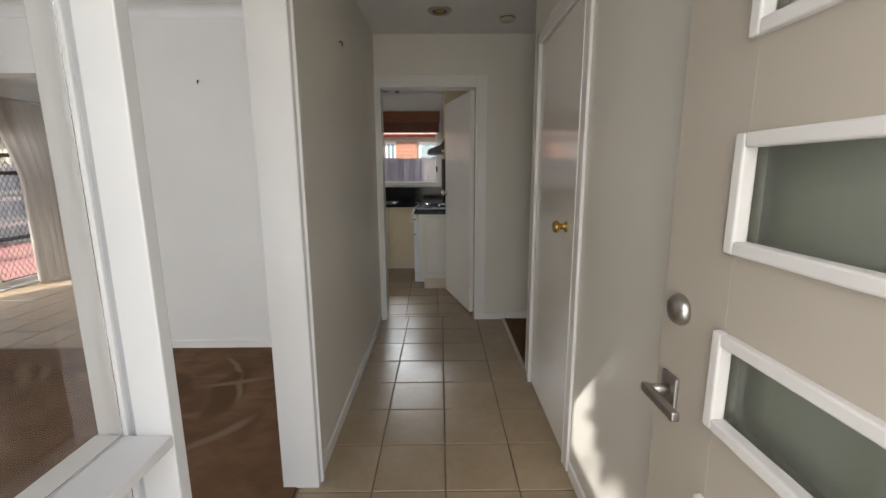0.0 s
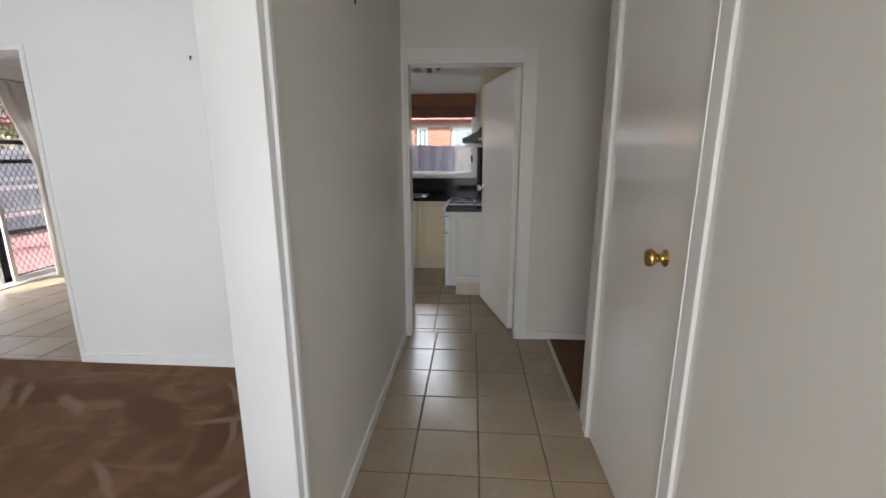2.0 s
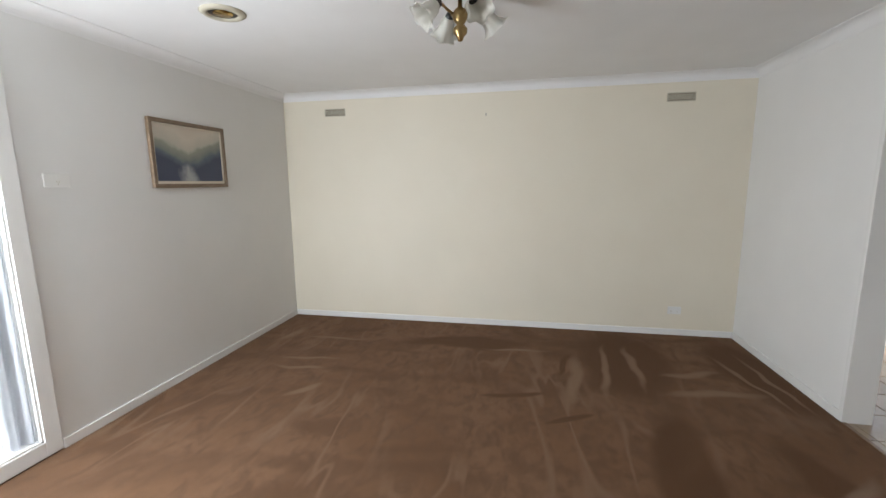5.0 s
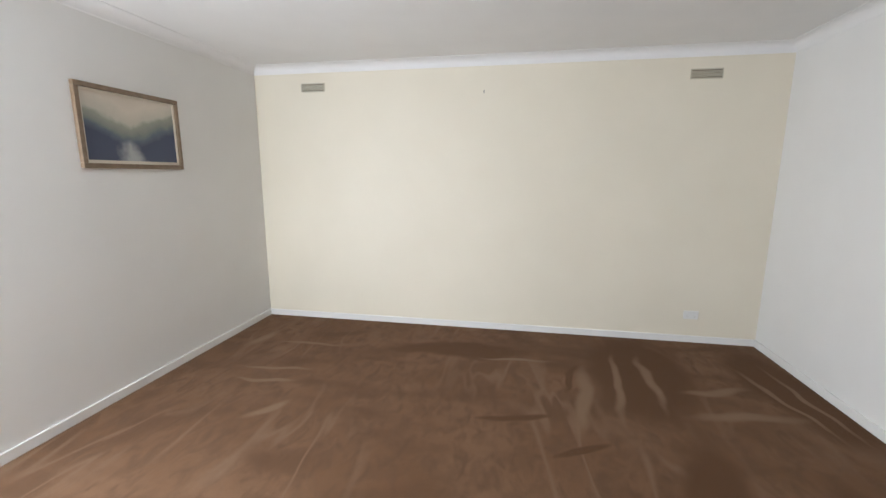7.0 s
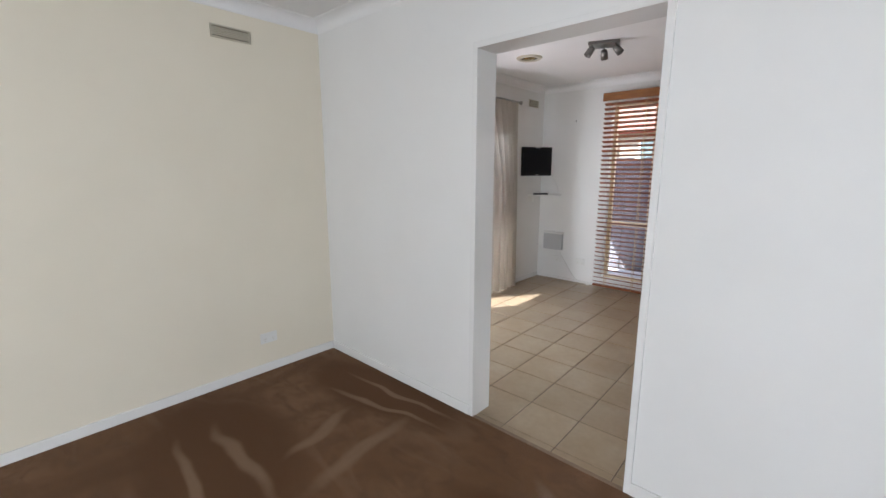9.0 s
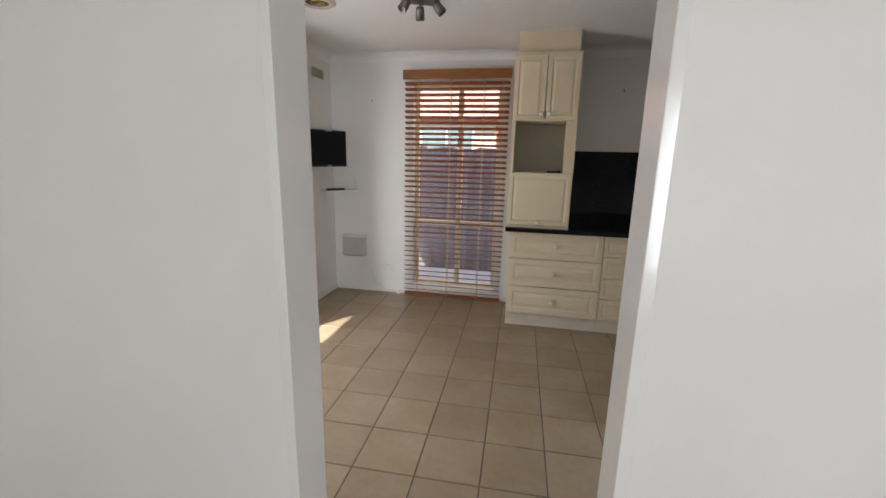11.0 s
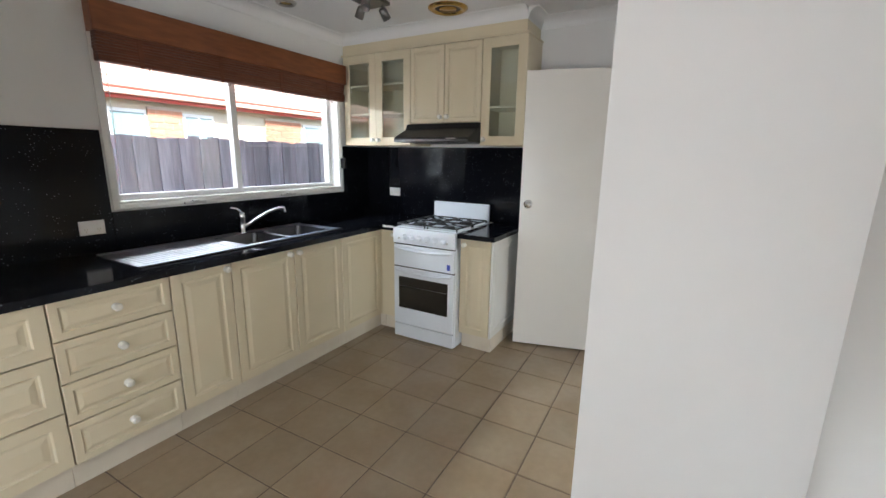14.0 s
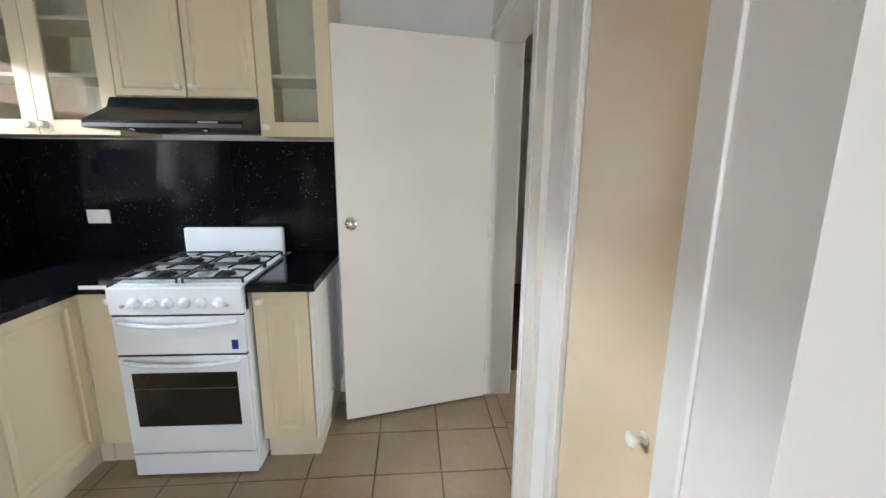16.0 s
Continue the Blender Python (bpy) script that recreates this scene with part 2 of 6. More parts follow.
def carpet_material(m):
    """Cut pile with the long pale and dark strokes that a vacuum cleaner and feet leave."""
    m.use_nodes = True
    nt = m.node_tree
    p = nt.nodes["Principled BSDF"]
    p.inputs["Roughness"].default_value, p.inputs["Specular IOR Level"].default_value = 0.95, 0.1
    p.inputs["Sheen Weight"].default_value = 0.04
    geo = nt.nodes.new("ShaderNodeNewGeometry")

    def noise_node(scale, detail, stretch, turn, distort):
        mp = nt.nodes.new("ShaderNodeMapping")
        mp.inputs["Scale"].default_value, mp.inputs["Rotation"].default_value = stretch, (0, 0, radians(turn))
        nt.links.new(geo.outputs["Position"], mp.inputs[0])
        n = nt.nodes.new("ShaderNodeTexNoise")
        n.inputs["Scale"].default_value, n.inputs["Detail"].default_value, n.inputs["Distortion"].default_value = scale, detail, distort
        nt.links.new(mp.outputs[0], n.inputs["Vector"])
        return n

    def ramp_of(n, lo, hi):
        r = nt.nodes.new("ShaderNodeMapRange")
        r.inputs["From Min"].default_value, r.inputs["From Max"].default_value = lo, hi
        nt.links.new(n.outputs["Fac"], r.inputs["Value"])
        return r.outputs[0]

    def mixc(f, a, b):
        x = nt.nodes.new("ShaderNodeMix")
        x.data_type = "RGBA"
        nt.links.new(f, x.inputs[0])
        for k, v in ((6, a), (7, b)):
            if isinstance(v, tuple):
                x.inputs[k].default_value = (*v, 1)
            else:
                nt.links.new(v, x.inputs[k])
        return x.outputs[2]

    broad = ramp_of(noise_node(1.1, 3, (1, 1, 1), 0, 0.6), 0.38, 0.62)
    def arcs(n, width):
        """Thin curved bands where the noise crosses its middle."""
        k = nt.nodes.new("ShaderNodeMath")
        k.operation, k.inputs[1].default_value = "SUBTRACT", 0.5
        nt.links.new(n.outputs["Fac"], k.inputs[0])
        j = nt.nodes.new("ShaderNodeMath")
        j.operation = "ABSOLUTE"
        nt.links.new(k.outputs[0], j.inputs[0])
        r = nt.nodes.new("ShaderNodeMapRange")
        r.interpolation_type = "SMOOTHSTEP"
        r.inputs["From Min"].default_value, r.inputs["From Max"].default_value = width, 0.0
        nt.links.new(j.outputs[0], r.inputs["Value"])
        return r.outputs[0]

    def times(a, b):
        k = nt.nodes.new("ShaderNodeMath")
        k.operation = "MULTIPLY"
        nt.links.new(a, k.inputs[0])
        nt.links.new(b, k.inputs[1])
        return k.outputs[0]

    def nap(strokes, soft):
        """Long soft-ended strokes of brushed pile from (x0, y0) to (x1, y1), each so many metres wide."""
        total = None
        for x0, y0, x1, y1, w in strokes:
            mp = nt.nodes.new("ShaderNodeMapping")
            mp.vector_type = "TEXTURE"
            mp.inputs["Location"].default_value = ((x0 + x1) / 2, (y0 + y1) / 2, 0)
            mp.inputs["Rotation"].default_value = (0, 0, math.atan2(y1 - y0, x1 - x0))
            mp.inputs["Scale"].default_value = (math.hypot(x1 - x0, y1 - y0) * 0.58, w * 0.58, 1)
            nt.links.new(bent.outputs[0], mp.inputs[0])
            ln = nt.nodes.new("ShaderNodeVectorMath")
            ln.operation = "LENGTH"
            nt.links.new(mp.outputs[0], ln.inputs[0])
            r = nt.nodes.new("ShaderNodeMapRange")
            r.interpolation_type = "SMOOTHSTEP"
            r.inputs["From Min"].default_value, r.inputs["From Max"].default_value = 1.0, soft
            nt.links.new(ln.outputs["Value"], r.inputs["Value"])
            if total is None:
                total = r.outputs[0]
                continue
            k = nt.nodes.new("ShaderNodeMath")
            k.operation = "MAXIMUM"
            nt.links.new(total, k.inputs[0])
            nt.links.new(r.outputs[0], k.inputs[1])
            total = k.outputs[0]
        return total

    wob = noise_node(1.7, 2, (1, 1, 1), 0, 0)
    off = nt.nodes.new("ShaderNodeVectorMath")
    off.operation = "MULTIPLY_ADD"
    off.inputs[1].default_value, off.inputs[2].default_value = (0.26, 0.26, 0), (-0.13, -0.13, 0)
    nt.links.new(wob.outputs["Color"], off.inputs[0])
    bent = nt.nodes.new("ShaderNodeVectorMath")
    bent.operation = "ADD"
    nt.links.new(geo.outputs["Position"], bent.inputs[0])
    nt.links.new(off.outputs[0], bent.inputs[1])
    brushed_dark = nap([(-4.72, 2.45, -3.3, 2.3, 0.75), (-4.6, 3.2, -3.2, 3.4, 0.5), (-3.2, 1.25, -3.3, 1.73, 0.06), (-3.59, 1.79, -4.06, 1.95, 0.05), (-2.9, 1.7, -3.11, 2.04, 0.06), (-3.0, 3.0, -1.6, 3.15, 0.3), (-3.2, 2.5, -2.0, 2.35, 0.3),
                        (-1.75, 3.1, -1.2, 2.8, 0.22), (-1.05, 3.2, -0.95, 2.5, 0.2), (-4.1, 0.4, -4.2, 1.6, 0.3)], 0.6)
    brushed_pale = nap([(-4.06, 1.99, -3.1, 1.88, 0.13), (-4.34, 2.26, -3.27, 2.14, 0.07), (-4.34, 2.44, -3.42, 2.4, 0.08), (-4.26, 3.3, -3.27, 3.39, 0.05), (-4.17, 3.09, -3.33, 3.26, 0.05), (-3.69, 2.55, -3.86, 3.06, 0.08), (-3.41, 2.5, -3.57, 3.2, 0.12),
                        (-3.38, -0.51, -3.43, -0.05, 0.05), (-3.57, -0.57, -3.62, 0.0, 0.05), (-4.01, -0.57, -4.07, 0.04, 0.05), (-3.87, -0.75, -4.32, -0.69, 0.13), (-2.95, -0.15, -3.22, 0.03, 0.1)], 0.35)
    scuffed_pale = nap([(-1.25, 3.31, -1.02, 3.05, 0.05), (-1.02, 3.05, -0.88, 2.7, 0.05), (-2.16, 3.1, -1.8, 2.83, 0.1), (-2.23, 2.88, -2.52, 3.25, 0.07), (-2.72, 3.33, -2.27, 2.78, 0.08), (-1.2, 2.9, -0.75, 3.05, 0.06), (-1.5, 2.6, -1.1, 2.35, 0.05),
                        (-0.95, 2.2, -0.7, 2.6, 0.06), (-4.06, 1.14, -4.07, 1.8, 0.04)], 0.35)
    patches = ramp_of(noise_node(0.9, 1, (1, 1, 1), 0, 0.3), 0.46, 0.6)
    strokes = times(arcs(noise_node(1.5, 2, (0.45, 2.0, 1), 58, 0.5), 0.04), patches)
    strokes2 = ramp_of(noise_node(1.5, 1, (1.5, 0.7, 1), 24, 1.6), 0.5, 0.75)
    fine = ramp_of(noise_node(420, 2, (1, 1, 1), 0, 0), 0.25, 0.75)
    c = mixc(broad, (0.182, 0.095, 0.048), (0.218, 0.12, 0.066))
    mottle = ramp_of(noise_node(7.5, 4, (1, 1.6, 1), 30, 0.8), 0.42, 0.68)
    c = mixc(mottle, c, (0.155, 0.084, 0.046))
    c = mixc(strokes2, c, (0.14, 0.073, 0.038))
    c = mixc(strokes, c, (0.225, 0.132, 0.078))
    c = mixc(brushed_dark, c, (0.128, 0.063, 0.03))
    c = mixc(brushed_pale, c, (0.25, 0.155, 0.093))
    c = mixc(scuffed_pale, c, (0.25, 0.165, 0.108))
    dark = nt.nodes.new("ShaderNodeHueSaturation")
    dark.inputs["Value"].default_value = 0.72
    nt.links.new(c, dark.inputs["Color"])
    nt.links.new(mixc(fine, dark.outputs[0], c), p.inputs["Base Color"])
    b = nt.nodes.new("ShaderNodeBump")
    b.inputs["Strength"].default_value, b.inputs["Distance"].default_value = 0.5, 0.004
    nt.links.new(fine, b.inputs["Height"])
    nt.links.new(b.outputs[0], p.inputs["Normal"])


carpet_material(CARPET)


def granite_material(m):
    m.use_nodes = True
    nt = m.node_tree
    p = nt.nodes["Principled BSDF"]
    p.inputs["Roughness"].default_value, p.inputs["Specular IOR Level"].default_value = 0.09, 0.2
    geo = nt.nodes.new("ShaderNodeNewGeometry")
    v = nt.nodes.new("ShaderNodeTexVoronoi")
    v.inputs["Scale"].default_value = 70
    nt.links.new(geo.outputs["Position"], v.inputs["Vector"])
    n = nt.nodes.new("ShaderNodeTexNoise")
    n.inputs["Scale"].default_value, n.inputs["Detail"].default_value = 18, 3
    nt.links.new(geo.outputs["Position"], n.inputs["Vector"])
    r1, r2 = nt.nodes.new("ShaderNodeMapRange"), nt.nodes.new("ShaderNodeMapRange")
    r1.inputs["From Min"].default_value, r1.inputs["From Max"].default_value = 0.2, 0.08
    r2.inputs["From Min"].default_value, r2.inputs["From Max"].default_value = 0.5, 0.6
    nt.links.new(v.outputs["Distance"], r1.inputs["Value"])
    nt.links.new(n.outputs["Fac"], r2.inputs["Value"])
    k = nt.nodes.new("ShaderNodeMath")
    k.operation = "MULTIPLY"
    nt.links.new(r1.outputs[0], k.inputs[0])
    nt.links.new(r2.outputs[0], k.inputs[1])
    x = nt.nodes.new("ShaderNodeMix")
    x.data_type = "RGBA"
    x.inputs[6].default_value, x.inputs[7].default_value = (0.005, 0.0055, 0.008, 1), (0.17, 0.18, 0.21, 1)
    nt.links.new(k.outputs[0], x.inputs[0])
    nt.links.new(x.outputs[2], p.inputs["Base Color"])


granite_material(GRANITE)


def painting_material(m, xc, z0, z1):
    """A misty lake between two mountain slopes: pale sky, grey-green far ridges, dark blue shores, a pale path of light on the water."""
    m.use_nodes = True
    nt = m.node_tree
    p = nt.nodes["Principled BSDF"]
    p.inputs["Roughness"].default_value = 0.4
    geo = nt.nodes.new("ShaderNodeNewGeometry")
    sep = nt.nodes.new("ShaderNodeSeparateXYZ")
    nt.links.new(geo.outputs["Position"], sep.inputs[0])

    def calc(op, a, b=0.0, c=0.0):
        k = nt.nodes.new("ShaderNodeMath")
        k.operation = op
        for i, v in enumerate((a, b, c)):
            if isinstance(v, float):
                k.inputs[i].default_value = v
            else:
                nt.links.new(v, k.inputs[i])
        return k.outputs[0]

    def grain(scale, detail):
        n = nt.nodes.new("ShaderNodeTexNoise")
        n.inputs["Scale"].default_value, n.inputs["Detail"].default_value = scale, detail
        nt.links.new(geo.outputs["Position"], n.inputs["Vector"])
        return calc("SUBTRACT", n.outputs["Fac"], 0.5)

    across = calc("SUBTRACT", sep.outputs["X"], xc)
    up = calc("DIVIDE", calc("SUBTRACT", sep.outputs["Z"], z0), z1 - z0)
    slope = calc("MULTIPLY", calc("ABSOLUTE", across), 0.85)
    ridge = calc("ADD", calc("SUBTRACT", up, slope), calc("MULTIPLY", grain(9.0, 5), 0.22))
    r = nt.nodes.new("ShaderNodeValToRGB")
    stops = [(0.0, (0.05, 0.065, 0.12)), (0.2, (0.045, 0.06, 0.11)), (0.3, (0.1, 0.125, 0.17)), (0.38, (0.2, 0.225, 0.2)), (0.5, (0.3, 0.31, 0.25)), (0.56, (0.52, 0.49, 0.42)), (0.75, (0.64, 0.57, 0.48)), (1.0, (0.6, 0.52, 0.43))]
    el = r.color_ramp.elements
    el[0].position, el[0].color = stops[0][0], (*stops[0][1], 1)
    el[1].position, el[1].color = stops[-1][0], (*stops[-1][1], 1)
    for pos, c in stops[1:-1]:
        el.new(pos).color = (*c, 1)
    nt.links.new(ridge, r.inputs[0])
    lake = nt.nodes.new("ShaderNodeMapRange")
    lake.interpolation_type = "SMOOTHSTEP"
    lake.inputs["From Min"].default_value, lake.inputs["From Max"].default_value = 0.13, 0.03
    nt.links.new(calc("ADD", calc("ABSOLUTE", calc("ADD", across, calc("MULTIPLY", grain(6.0, 3), 0.25))), calc("MULTIPLY", up, 0.18)), lake.inputs["Value"])
    low = nt.nodes.new("ShaderNodeMapRange")
    low.inputs["From Min"].default_value, low.inputs["From Max"].default_value = 0.36, 0.28
    nt.links.new(up, low.inputs["Value"])
    x = nt.nodes.new("ShaderNodeMix")
    x.data_type = "RGBA"
    x.inputs[7].default_value = (0.4, 0.41, 0.42, 1)
    nt.links.new(calc("MULTIPLY", lake.outputs[0], low.outputs[0]), x.inputs[0])
    nt.links.new(r.outputs[0], x.inputs[6])
    nt.links.new(x.outputs[2], p.inputs["Base Color"])


painting_material(PAINTG, -3.3, 1.52, 1.95)


# ---- building helpers ----
def add_temp(bm, tmp, smooth=False):
    me = bpy.data.meshes.new("tmp")
    tmp.to_mesh(me)
    tmp.free()
    n = len(bm.faces)
    bm.from_mesh(me)
    bpy.data.meshes.remove(me)
    if smooth:
        bm.faces.ensure_lookup_table()
        for f in bm.faces[n:]:
            f.smooth = True


def box(bm, x0, x1, y0, y1, z0, z1, r=0.0, m=None):
    t = bmesh.new()
    bmesh.ops.create_cube(t, size=1)
    bmesh.ops.transform(t, matrix=Matrix.Translation(((x0 + x1) / 2, (y0 + y1) / 2, (z0 + z1) / 2)) @ Matrix.Diagonal((abs(x1 - x0), abs(y1 - y0), abs(z1 - z0), 1)), verts=t.verts)
    if r:
        bmesh.ops.bevel(t, geom=t.edges[:], offset=r, segments=2, profile=0.5, affect="EDGES")
    if m:
        bmesh.ops.transform(t, matrix=m, verts=t.verts)
    add_temp(bm, t)
    return bm


def rod(bm, p0, p1, r0, r1=None, n=12, caps=True):
    p0, p1 = Vector(p0), Vector(p1)
    d = p1 - p0
    t = bmesh.new()
    bmesh.ops.create_cone(t, cap_ends=caps, segments=n, radius1=r0, radius2=r0 if r1 is None else r1, depth=d.length)
    bmesh.ops.transform(t, matrix=Matrix.Translation((p0 + p1) / 2) @ d.to_track_quat("Z", "Y").to_matrix().to_4x4(), verts=t.verts)
    add_temp(bm, t, True)
    return bm


def tube(bm, pts, r, n=8, fine=4):
    """A bent round bar that runs smoothly through the points."""
    p = [Vector(q) for q in pts]
    path = []
    for i in range(len(p) - 1):
        a, b, c, d = p[max(i - 1, 0)], p[i], p[i + 1], p[min(i + 2, len(p) - 1)]
        for k in range(fine):
            t = k / fine
            path.append(0.5 * (2 * b + (c - a) * t + (2 * a - 5 * b + 4 * c - d) * t * t + (3 * b - a - 3 * c + d) * t ** 3))
    path.append(p[-1])
    t = bmesh.new()
    rings, side = [], None
    for i, q in enumerate(path):
        way = (path[min(i + 1, len(path) - 1)] - path[max(i - 1, 0)]).normalized()
        side = way.orthogonal().normalized() if side is None else (side - way * side.dot(way)).normalized()
        up = way.cross(side)
        rings.append([t.verts.new(q + (side * math.cos(2 * math.pi * k / n) + up * math.sin(2 * math.pi * k / n)) * r) for k in range(n)])
    for a, b in zip(rings, rings[1:]):
        for k in range(n):
            t.faces.new((a[k], a[(k + 1) % n], b[(k + 1) % n], b[k]))
    t.faces.new(rings[0][::-1])
    t.faces.new(rings[-1])
    bmesh.ops.recalc_face_normals(t, faces=t.faces)
    add_temp(bm, t, True)
    return bm


def lathe(bm, prof, at, axis=(0, 0, 1), n=20):
    """Turns a profile of (radius, height) about an axis."""
    t = bmesh.new()
    q = Vector(axis).to_track_quat("Z", "Y").to_matrix().to_4x4()
    rings = []
    for r, z in prof:
        rings.append([t.verts.new((r * math.cos(2 * math.pi * i / n), r * math.sin(2 * math.pi * i / n), z)) for i in range(n)] if r > 1e-6 else [t.verts.new((0, 0, z))])
    for a, b in zip(rings, rings[1:]):
        for i in range(n):
            j = (i + 1) % n
            f = [a[i % len(a)], a[j % len(a)], b[j % len(b)], b[i % len(b)]]
            f = list(dict.fromkeys(f))
            if len(f) > 2:
                t.faces.new(f)
    bmesh.ops.recalc_face_normals(t, faces=t.faces)
    bmesh.ops.transform(t, matrix=Matrix.Translation(at) @ q, verts=t.verts)
    add_temp(bm, t, True)
    return bm


def ring_panel(bm, M, u0, u1, v0, v1, rings, back):
    """A slab with nested rectangles routed into its front; rings are (inset, height)."""
    t = bmesh.new()
    loops = []
    for s, d in [(0.0, -back)] + list(rings):
        loops.append([t.verts.new(M(u, v, d)) for u, v in ((u0 + s, v0 + s), (u1 - s, v0 + s), (u1 - s, v1 - s), (u0 + s, v1 - s))])
    t.faces.new(loops[0][::-1])
    for a, b in zip(loops, loops[1:]):
        for i in range(4):
            t.faces.new((a[i], a[(i + 1) % 4], b[(i + 1) % 4], b[i]))
    t.faces.new(loops[-1])
    bmesh.ops.recalc_face_normals(t, faces=t.faces)
    add_temp(bm, t)
    return bm


def mbox(bm, M, u0, u1, v0, v1, d0, d1, r=0.0):
    a, b = M(u0, v0, d0), M(u1, v1, d1)
    return box(bm, *(w for i in range(3) for w in (min(a[i], b[i]), max(a[i], b[i]))), r)


def thing(name, label, category, at=(0, 0, 0), group="", turn=0.0):
    ob = new(name)
    ob.location = at
    ob.rotation_euler = (0, 0, radians(turn))
    ob.empty_display_size = 0.05
    return tagged(ob, label, category, group)


def base_of(ob):
    v = Vector()
    while ob:
        v += ob.location
        ob = ob.parent
    return v


def part(name, bm, material, parent=None, label="", local=False):
    """Links a bmesh as one mesh object under a thing or a part. Its points are in the world, or in the parent's space if local."""
    me = bpy.data.meshes.new(name)
    if parent and not local:
        bmesh.ops.translate(bm, vec=-base_of(parent), verts=bm.verts)
    bm.to_mesh(me)
    bm.free()
    for m in material if isinstance(material, (list, tuple)) else (material,):
        me.materials.append(m)
    ob = new(name, me)
    ob.parent = parent
    if label:
        ob["label"] = label
    return ob


def single(name, bm, material, label, category, kind="", group="", at=(0, 0, 0)):
    bmesh.ops.translate(bm, vec=-Vector(at), verts=bm.verts)
    ob = part(name, bm, material)
    ob.location = at
    return tagged(ob, label, category, group, kind)


def struct(name, bm, material, label="", category=""):
    return tagged(part(name, bm, material), label, category or name.split("_")[0], "", "structure")


B = bmesh.new
WX, SY, NY, KN, KE, CZ = -4.705, SOUTH, 3.50, 6.76, 0.72, 2.45
TOP = 2.56


# ---- walls ----
def wall_x(name, x0, x1, y0, y1, holes, material, label):
    """A wall along x with openings (x0, x1, z0, z1)."""
    bm = B()
    cur = x0
    for a, b, z0, z1 in sorted(holes):
        box(bm, cur, a, y0, y1, -0.1, TOP)
        if z0 > 0:
            box(bm, a, b, y0, y1, -0.1, z0)
        box(bm, a, b, y0, y1, z1, TOP)
        cur = b
    box(bm, cur, x1, y0, y1, -0.1, TOP)
    return struct(name, bm, material, label, "wall")


def wall_y(name, x0, x1, y0, y1, holes, material, label):
    bm = B()
    cur = y0
    for a, b, z0, z1 in sorted(holes):
        box(bm, x0, x1, cur, a, -0.1, TOP)
        if z0 > 0:
            box(bm, x0, x1, a, b, -0.1, z0)
        box(bm, x0, x1, a, b, z1, TOP)
        cur = b
    box(bm, x0, x1, cur, y1, -0.1, TOP)
    return struct(name, bm, material, label, "wall")


SL = (4.30, 5.95)                       # sliding door
OD = (-3.27, -2.378)                   # opening between lounge and kitchen
KD = (-0.165, 0.665)                    # hall door to the kitchen
wall_y("wall_west_lounge", WX - 0.2, WX, SY - 0.2, NY + 0.07, [], CREAM, "cream painted plaster feature wall of the lounge")
wall_y("wall_west_kitchen", WX - 0.2, WX, NY + 0.07, KN + 0.2, [(SL[0], SL[1], 0, 2.08)], WALL, "white plaster wall with the sliding door")
wall_x("wall_south_lounge", WX, -0.6, SY - 0.2, SY, [(-2.07, -0.76, 0.1, 2.08)], WALL, "white plaster wall with a tall window")
wall_y("wall_east_lounge", -0.67, -0.6, SY, 0.4, [], WALL, "white plaster wall")
wall_x("wall_entry", -0.67, 3.0, 0.4, 0.52, [(-0.22, 0.9, 0, 2.2)], WALL, "white plaster wall with the front doorway")
wall_y("wall_hall_west", -0.33, -0.2, 2.05, 4.1, [], HALLW, "off-white painted wall between hall and lounge")
wall_x("wall_north_lounge", WX, -0.33, NY, NY + 0.14, [(OD[0], OD[1], 0, 2.04)], WALL, "white plaster wall with a wide opening")
wall_x("wall_hall_north", -0.33, 3.0, 4.1, 4.25, [(KD[0], KD[1], 0, 2.05)], HALLW, "off-white wall with the kitchen doorway")
wall_y("wall_pantry_west", -1.28, -1.18, NY + 0.14, 4.225, [], WALL, "white plaster side of the pantry")
wall_x("wall_pantry_north", -1.18, -0.33, 4.105, 4.225, [(-1.06, -0.565, 0, 2.04)], WALL, "white plaster front of the pantry")
wall_x("wall_north_kitchen", WX, KE + 0.2, KN, KN + 0.2, [(-3.83, -2.93, 0.1, 2.2), (-1.44, 0.33, 1.155, 2.16)], WALL, "white plaster wall with two windows")
wall_y("wall_east_kitchen", KE, KE + 0.2, 4.25, KN, [], WALL, "white plaster wall behind the stove")
wall_y("wall_hall_east", 0.92, 1.04, 0.52, 3.1, [(2.17, 2.92, 0, 2.04)], HALLW, "off-white wall with a cupboard door")
wall_x("wall_passage_south", 1.04, 3.0, 2.98, 3.1, [], HALLW, "off-white wall of the side passage")
wall_y("wall_passage_end", 3.0, 3.12, 0.4, 4.25, [], HALLW, "off-white end wall of the side passage")
struct("wall_cupboard_back", box(B(), 1.55, 1.6, 2.0, 2.98, 0, TOP), HALLW, "plain back of the hall cupboard", "wall")
struct("wall_pantry_back", box(B(), -1.18, -0.33, NY + 0.14, NY + 0.17, 0, 2.4), WALL, "plain back of the pantry", "wall")

# ceiling
bm = B()
box(bm, WX, -0.265, NY + 0.06, KN, CZ, TOP - 0.004)
box(bm, -0.265, KE, 4.17, KN, CZ, TOP - 0.004)
box(bm, WX, -0.62, SY, NY + 0.06, CZ, TOP - 0.004)
box(bm, -0.62, -0.265, 0.46, NY + 0.06, CZ, TOP - 0.004)
box(bm, -0.265, 3.0, 0.46, 4.17, CZ, TOP - 0.004)
struct("ceiling", bm, CEIL, "flat white plasterboard ceiling", "ceiling")
